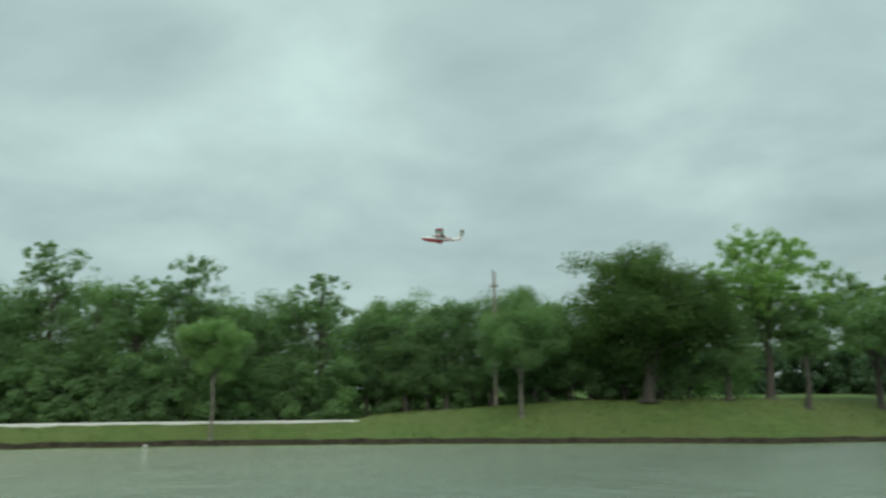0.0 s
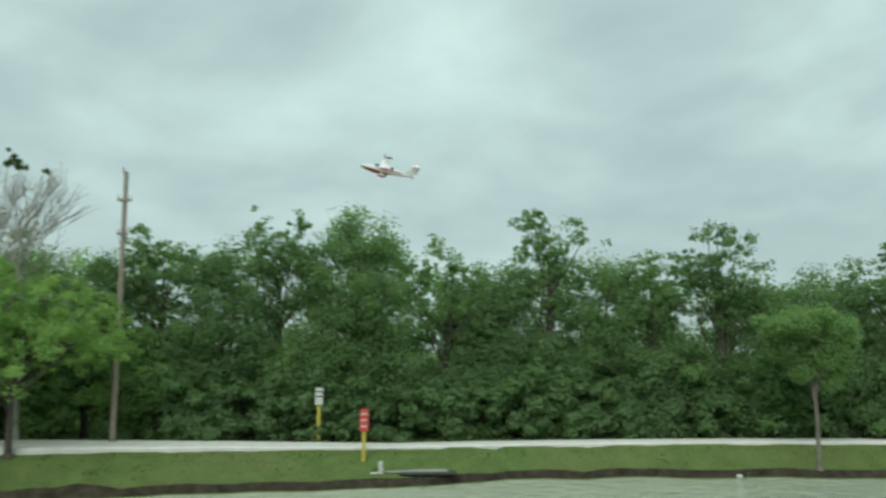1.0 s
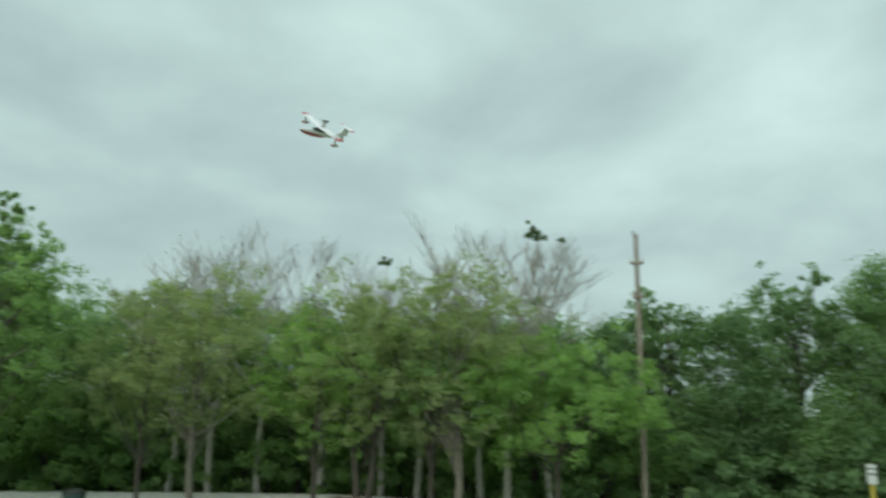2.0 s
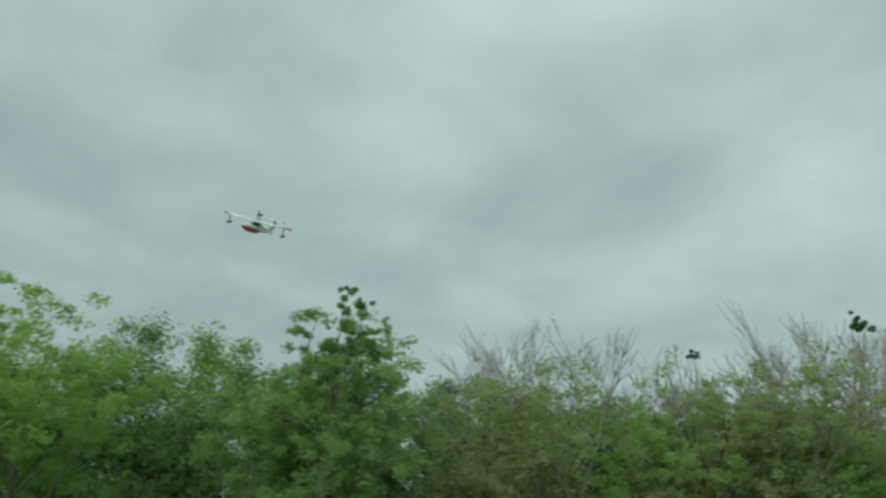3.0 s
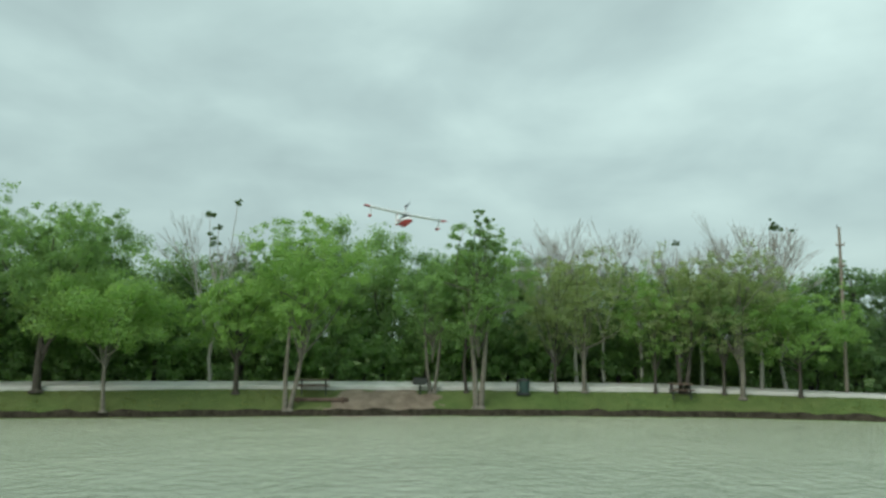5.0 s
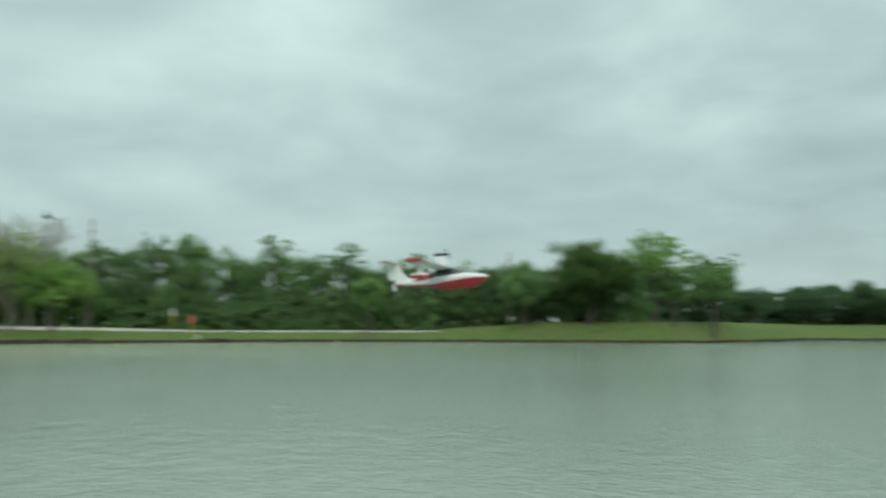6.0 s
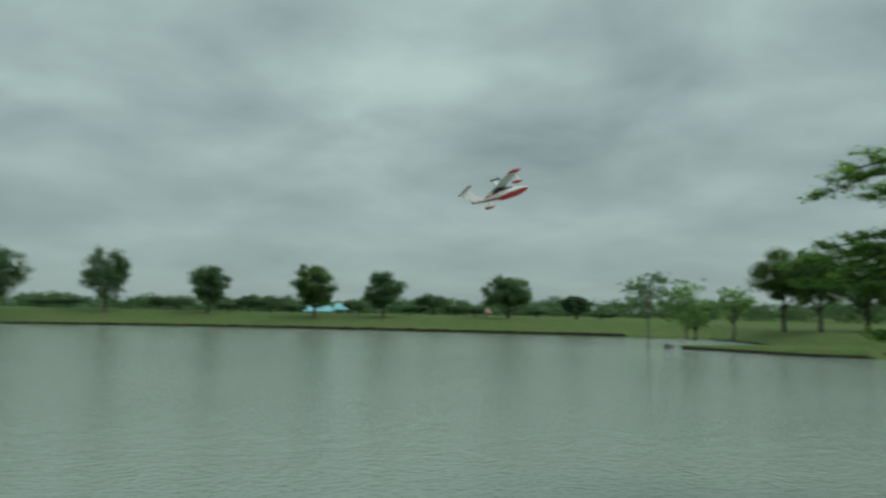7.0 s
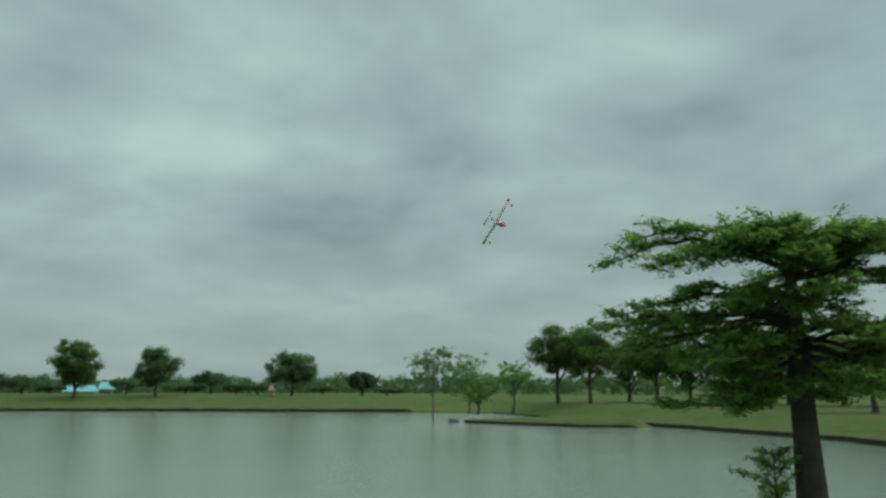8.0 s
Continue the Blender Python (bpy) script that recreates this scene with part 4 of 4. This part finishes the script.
def build_bin():
    turn, r = -81.0, 50.4
    z = land(turn, r)
    root = thing("litter_bin", at(turn, r, z - 0.02), "dark green litter bin on the grass beside a post", "litter bin", turn=turn)
    rings = [[Vector((math.cos(a) * q, math.sin(a) * q * 0.9, h)) for a in [i * math.pi / 8 for i in range(16)]] for h, q in ((0.08, 0.17), (0.12, 0.19), (0.5, 0.21), (0.53, 0.2))]
    part("drum", Shape().loft(rings), GREEN_PAINT, root)
    part("lid", Shape().loft([[p * 1.0 + Vector((0, 0, h)) for p in [Vector((math.cos(a) * q, math.sin(a) * q * 0.9, 0)) for a in [i * math.pi / 8 for i in range(16)]]] for h, q in ((0.53, 0.225), (0.57, 0.22), (0.63, 0.1))]), DARK_METAL, root)
    part("post", Shape().tube([(-0.26, 0, 0), (-0.26, 0, 0.62)], [0.025, 0.025], 8), DARK_METAL, root)
    part("base", Shape().box((0.5, 0.34, 0.1), pose(-0.03, 0, 0.05), 0.2), DARK_METAL, root)


build_bin()


def build_grill():
    turn, r = -85.5, 50.3
    z = land(turn, r)
    root = thing("barbecue_grill", at(turn, r, z - 0.02), "black steel park grill on a post", "grill", turn=turn)
    part("post", Shape().tube([(0, 0, 0), (0, 0, 0.42)], [0.03, 0.03], 8), DARK_METAL, root)
    part("firebox", Shape().box((0.52, 0.34, 0.24), pose(0, 0, 0.5), 0.12), DARK_METAL, root)
    part("grate", Shape().box((0.50, 0.32, 0.02), pose(0, 0, 0.632), 0.2), BLACK, root)


build_grill()
t0 = thing("timber_edging", at(-89.7, 49.85, land(-89.7, 49.85)), "long brown timber edging at the top of the sand", "timber", turn=-88.4)
part("beam", Shape().box((2.0, 0.14, 0.13), pose(0, 0, 0.06), 0.15), TIMBER, t0)
part("stake", Shape().box((0.07, 0.07, 0.28), pose(-0.8, -0.11, 0.04), 0.15), TIMBER, t0)
part("stake", Shape().box((0.07, 0.07, 0.28), pose(0.8, -0.11, 0.04), 0.15), TIMBER, t0)


def build_rock(turn, r, w, h, label, material=ROCK, seed=1, z=-0.05):
    bm = bmesh.new()
    bmesh.ops.create_icosphere(bm, subdivisions=3, radius=1)
    for v in bm.verts:
        k = 1 + 0.35 * noise.noise(v.co * 1.6 + Vector((seed, 0, 0)))
        v.co = Vector((v.co.x * w / 2 * k, v.co.y * w / 3 * k, v.co.z * h * k))
    bm.verts.index_update()
    sh = Shape().add([v.co for v in bm.verts], [[v.index for v in f.verts] for f in bm.faces])
    bm.free()
    ob = part("rock", sh, material)
    ob.matrix_world = Matrix.Translation(at(turn, r, z)) @ Matrix.Rotation(radians(-turn), 4, "Z")
    tagged(ob, label, "rock")


build_rock(-20.2, 58.5, 0.95, 0.20, "dark wet rock rising from the pond", seed=3)
build_rock(-50.9, 51.5, 0.14, 0.05, "pale stone at the water's edge", PALE_WALL, 5, 0.05)
build_rock(43.0, 32.2, 0.5, 0.22, "dark stones at the tip of the spit", seed=9)


def build_pavilion(turn, r, w, roof_z, eaves, label, cover=CYAN_ROOF):
    z = land(turn, r)
    root = thing("pavilion", at(turn, r, z - 0.02), label, "pavilion", "pavilions beyond the pond", turn)
    h, e = roof_z - z, eaves - z
    sh = Shape()
    a, b = w / 2, 1.6
    sh.add([(-a, -b, e), (a, -b, e), (a, b, e), (-a, b, e), (-a * 0.8, 0, h), (a * 0.8, 0, h), (-a, -b, e - 0.06), (a, -b, e - 0.06), (a, b, e - 0.06), (-a, b, e - 0.06)],
           [(0, 1, 5, 4), (2, 3, 4, 5), (1, 2, 5), (3, 0, 4), (6, 7, 1, 0), (7, 8, 2, 1), (8, 9, 3, 2), (9, 6, 0, 3), (9, 8, 7, 6)])
    part("roof", sh, cover, root)
    for x in (-a * 0.85, 0, a * 0.85):
        for y in (-b * 0.8, b * 0.8):
            part("post", Shape().box((0.12, 0.12, max(e, 0.1)), pose(x, y, e / 2), 0.1), PALE_WALL, root)
    return root


build_pavilion(18.5, 74, 2.8, 1.72, 1.22, "low pavilion with a turquoise sheet roof beyond the bank")
build_pavilion(20.4, 76, 2.3, 1.98, 1.42, "low pavilion with a turquoise sheet roof beyond the bank")

build_pavilion(30.0, 68, 2.2, 1.62, 1.25, "low shelter with a faded red roof beyond the bank", worn("faded_red_roof", (0.22, 0.11, 0.10), (0.34, 0.19, 0.17), 2, 0.6, 0.1))


# ---- the flying boat ----
def build_plane():
    root = thing("model_seaplane", Vector((0, 0, 0)), "white and red radio-controlled flying boat in flight", "model plane")

    def hull_ring(x, half, zt, zc, zk, lower):
        """A section: upper half rounded to the chine, lower half a V-keel."""
        if lower:
            return [Vector((x, half, zc)), Vector((x, half * 0.55, (zc + zk) / 2 - 0.006)), Vector((x, 0, zk)), Vector((x, -half * 0.55, (zc + zk) / 2 - 0.006)), Vector((x, -half, zc)),
                    Vector((x, -half * 0.5, zc + 0.004)), Vector((x, half * 0.5, zc + 0.004))]
        return [Vector((x, half * math.cos(a), zc + (zt - zc) * math.sin(a) ** 0.8)) if 0 < a < math.pi else Vector((x, half * math.cos(a), zc)) for a in [math.pi * i / 10 for i in range(11)]]

    # x forward from the wing, half width, top, chine, keel
    secs = [(0.58, 0.006, 0.020, 0.008, -0.004), (0.54, 0.035, 0.040, 0.010, -0.03), (0.46, 0.058, 0.056, 0.006, -0.062), (0.34, 0.072, 0.068, 0.0, -0.088), (0.20, 0.078, 0.082, -0.016, -0.102),
            (0.06, 0.076, 0.088, -0.032, -0.104), (-0.03, 0.066, 0.080, -0.045, -0.098), (-0.04, 0.064, 0.078, -0.046, -0.078), (-0.18, 0.046, 0.058, -0.046, -0.066), (-0.34, 0.030, 0.036, -0.040, -0.052),
            (-0.48, 0.018, 0.020, -0.028, -0.040), (-0.57, 0.010, 0.010, -0.027, -0.033)]
    part("hull", Shape().loft([hull_ring(*s, False) for s in secs]), FOAM_WHITE, root, "white upper hull", smooth=True)
    part("hull_bottom", Shape().loft([hull_ring(*s, True) for s in secs]), FOAM_RED, root, "red stepped hull bottom")
    can = [(0.30, 0.03, 0.070, 0.050), (0.25, 0.056, 0.098, 0.045), (0.16, 0.064, 0.118, 0.04), (0.05, 0.064, 0.120, 0.04), (-0.06, 0.052, 0.108, 0.04), (-0.14, 0.03, 0.075, 0.045)]
    part("canopy", Shape().loft([[Vector((x, h * math.cos(a), b + (t - b) * math.sin(a))) for a in [math.pi * i / 8 for i in range(9)]] for x, h, t, b in can]), SMOKED, root, "smoked cabin glazing", smooth=True)

    def foil(x, y, z, chord, thick, n=12):
        out = []
        for i in range(n):
            a = 2 * math.pi * i / n
            c = 0.5 + 0.5 * math.cos(a)
            out.append(Vector((x - chord * (1 - c) + chord * 0.0, y, z + thick * chord * math.sin(a) * (0.35 + 0.65 * math.sqrt(max(0, 1 - c))) * (0.9 if math.sin(a) > 0 else 0.5) * (1 if c < 0.97 else 0.6))))
        return out

    WZ, LE, SPAN = 0.125, 0.17, 0.76
    wing = Shape()
    wing.loft([foil(LE - 0.03 * abs(y), y, WZ + 0.03 * abs(y), 0.245 - 0.035 * abs(y), 0.16) for y in (-0.66, -0.4, -0.12, 0.12, 0.4, 0.66)])
    part("wing", wing, FOAM_WHITE, root, smooth=True)
    for s in (-1, 1):
        tip = Shape().loft([foil(LE - 0.03 * y, s * y, WZ + 0.03 * y, c, 0.165) for y, c in ((0.665, 0.223), (0.70, 0.218), (0.745, 0.19), (SPAN, 0.13))])
        part("wing_tip", tip, FOAM_RED, root, "red wing tip")
        prof = ((0.17, 0.004), (0.15, 0.018), (0.10, 0.030), (0.04, 0.031), (-0.02, 0.020), (-0.05, 0.004))
        fl = part("tip_float", Shape().loft([[Vector((x, s * 0.63 + h * math.cos(a), WZ - 0.13 + h * 1.1 * math.sin(a))) for a in [math.pi * i / 8 for i in range(9)]] for x, h in prof]), FOAM_WHITE, root, "small white wing float", smooth=True)
        part("keel", Shape().loft([[Vector((x, s * 0.63 + h * math.cos(a), WZ - 0.131 + h * 1.2 * math.sin(a))) for a in [-math.pi * i / 8 for i in range(9)]] for x, h in prof]), FOAM_RED, fl, "red float keel")
        part("strut", Shape().box((0.05, 0.012, 0.12), pose(0.08, s * 0.63, WZ - 0.055), 0.2), FOAM_WHITE, fl)
        part("aileron", Shape().box((0.05, 0.34, 0.008), pose(LE - 0.235, s * 0.45, WZ + 0.012), 0.2), FOAM_WHITE, root)
        part("side_stripe", Shape().box((0.26, 0.006, 0.02), pose(-0.18, s * 0.05, 0.02, 0, -6, s * 6), 0.2), FOAM_RED, root, "red side stripe")
    # fin, rudder and tailplane
    fin = Shape()
    fin.loft([[Vector((x1, -t, z)), Vector((x1, t, z)), Vector((x0, t, z)), Vector((x0, -t, z))] for z, x1, x0, t in ((0.0, -0.22, -0.56, 0.012), (0.05, -0.40, -0.585, 0.011), (0.11, -0.475, -0.615, 0.009), (0.215, -0.53, -0.655, 0.007))])
    part("fin", fin, FOAM_WHITE, root)
    part("rudder", Shape().box((0.05, 0.012, 0.17), pose(-0.635, 0, 0.11, 0, -19), 0.2), FOAM_WHITE, root)
    part("water_rudder", Shape().box((0.035, 0.01, 0.07), pose(-0.575, 0, -0.055), 0.2), FOAM_WHITE, root)
    part("tailplane", Shape().loft([foil(-0.52 - 0.1 * abs(y), y, 0.222, 0.145 - 0.12 * abs(y), 0.09) for y in (-0.17, -0.08, 0.08, 0.17)]), FOAM_WHITE, root)
    for s in (-1, 1):
        part("tailplane_tip", Shape().loft([foil(-0.537, s * 0.169, 0.222, 0.126, 0.095), foil(-0.545, s * 0.225, 0.222, 0.105, 0.08)]), FOAM_RED, root, "red tailplane tip")
    # engine pod on its pylon
    part("pylon", Shape().loft([[Vector((x + 0.05, -t, z)), Vector((x + 0.03, t, z)), Vector((x - 0.05, t, z)), Vector((x - 0.05, -t, z))] for z, x, t in ((0.12, 0.06, 0.014), (0.20, 0.035, 0.011), (0.27, 0.01, 0.012))]), FOAM_WHITE, root)
    part("engine_pod", Shape().loft([[Vector((x, q * math.cos(a), 0.285 + q * 0.8 * math.sin(a))) for a in [2 * math.pi * i / 12 for i in range(12)]] for x, q in ((0.085, 0.006), (0.07, 0.018), (0.02, 0.025), (-0.05, 0.022), (-0.07, 0.012))]),
         BLACK, root, "dark engine pod", smooth=True)
    prop = part("propeller", Shape().box((0.008, 0.15, 0.016), pose(0, 0, 0, 20), 0.2).tube([(-0.012, 0, 0), (0.014, 0, 0), (0.026, 0, 0)], [0.014, 0.014, 0.003], 8), BLACK, root, "small black propeller")
    prop.matrix_basis = pose(0.096, 0, 0.285)
    return root, prop


seaplane, propeller = build_plane()


def flight(x, y, z, heading, climb, bank):
    """Heading counter-clockwise from +x, climb nose up, bank negative with the port wing down."""
    return pose(x, y, z, bank, -climb, heading)


FLIGHT = [
    (0, -31.013, 36.647, 5.997, 222.7, 1, -2),
    (0.2, -33.690, 34.296, 6.116, 224.2, 2, -10),
    (0.5, -37.496, 30.954, 6.578, 231.4, 1, -6),
    (0.8, -40.691, 26.992, 6.696, 234.5, 5, -8),
    (1, -42.593, 24.246, 6.817, 238.8, 11, -23),
    (1.2, -43.534, 21.438, 6.898, 249.0, 9, -28),
    (2.3, -47.807, 10.022, 9.274, 318.0, -12, -38),
    (2.5, -47.095, 8.305, 8.941, 324.0, -15, -34),
    (3, -47.724, 4.079, 8.345, 333.0, -14, -19),
    (3.3, -48.108, 1.729, 7.568, 336.0, -15, -24),
    (3.5, -48.329, 0.329, 7.340, 338.0, -18, -31),
    (3.7, -46.725, -0.907, 7.003, 344.0, -16, -30),
    (3.9, -45.031, -1.998, 6.333, 350.0, -13, -28),
    (4.1, -44.033, -2.911, 5.971, 354.0, -11, -26),
    (4.7, -36.680, 0.958, 5.430, 360.3, -6, -16),
    (5.3, -30.015, 2.334, 3.926, 376.1, -4, -4),
    (5.5, -24.473, 3.959, 3.272, 379.1, -2, -9),
    (5.8, -12.649, 3.497, 2.122, 381.0, 2, -6),
    (6, -6.785, 6.695, 1.788, 377.7, 2, -2),
    (6.1, -5.212, 7.102, 1.780, 376.5, 3, -2),
    (6.3, -2.457, 8.352, 1.887, 371.0, 3, -2),
    (6.5, 0.134, 9.376, 2.114, 374.0, 8, -5),
    (6.8, 4.062, 10.718, 2.642, 360.5, 14, -13),
    (7, 6.586, 11.502, 3.374, 354.5, 17, -14),
    (7.3, 9.556, 12.239, 4.230, 354.8, 19, -20),
    (7.5, 12.362, 13.753, 5.067, 356.7, 18, -27),
    (8, 16.220, 15.583, 6.030, 386.8, 6, -56),
]


def motions():
    walk(seaplane, [(t, flight(*row)) for t, *row in FLIGHT])
    walk(propeller, [(0.1 * i, pose(0.096, 0, 0.285, 80 * i)) for i in range(81)])


motions()
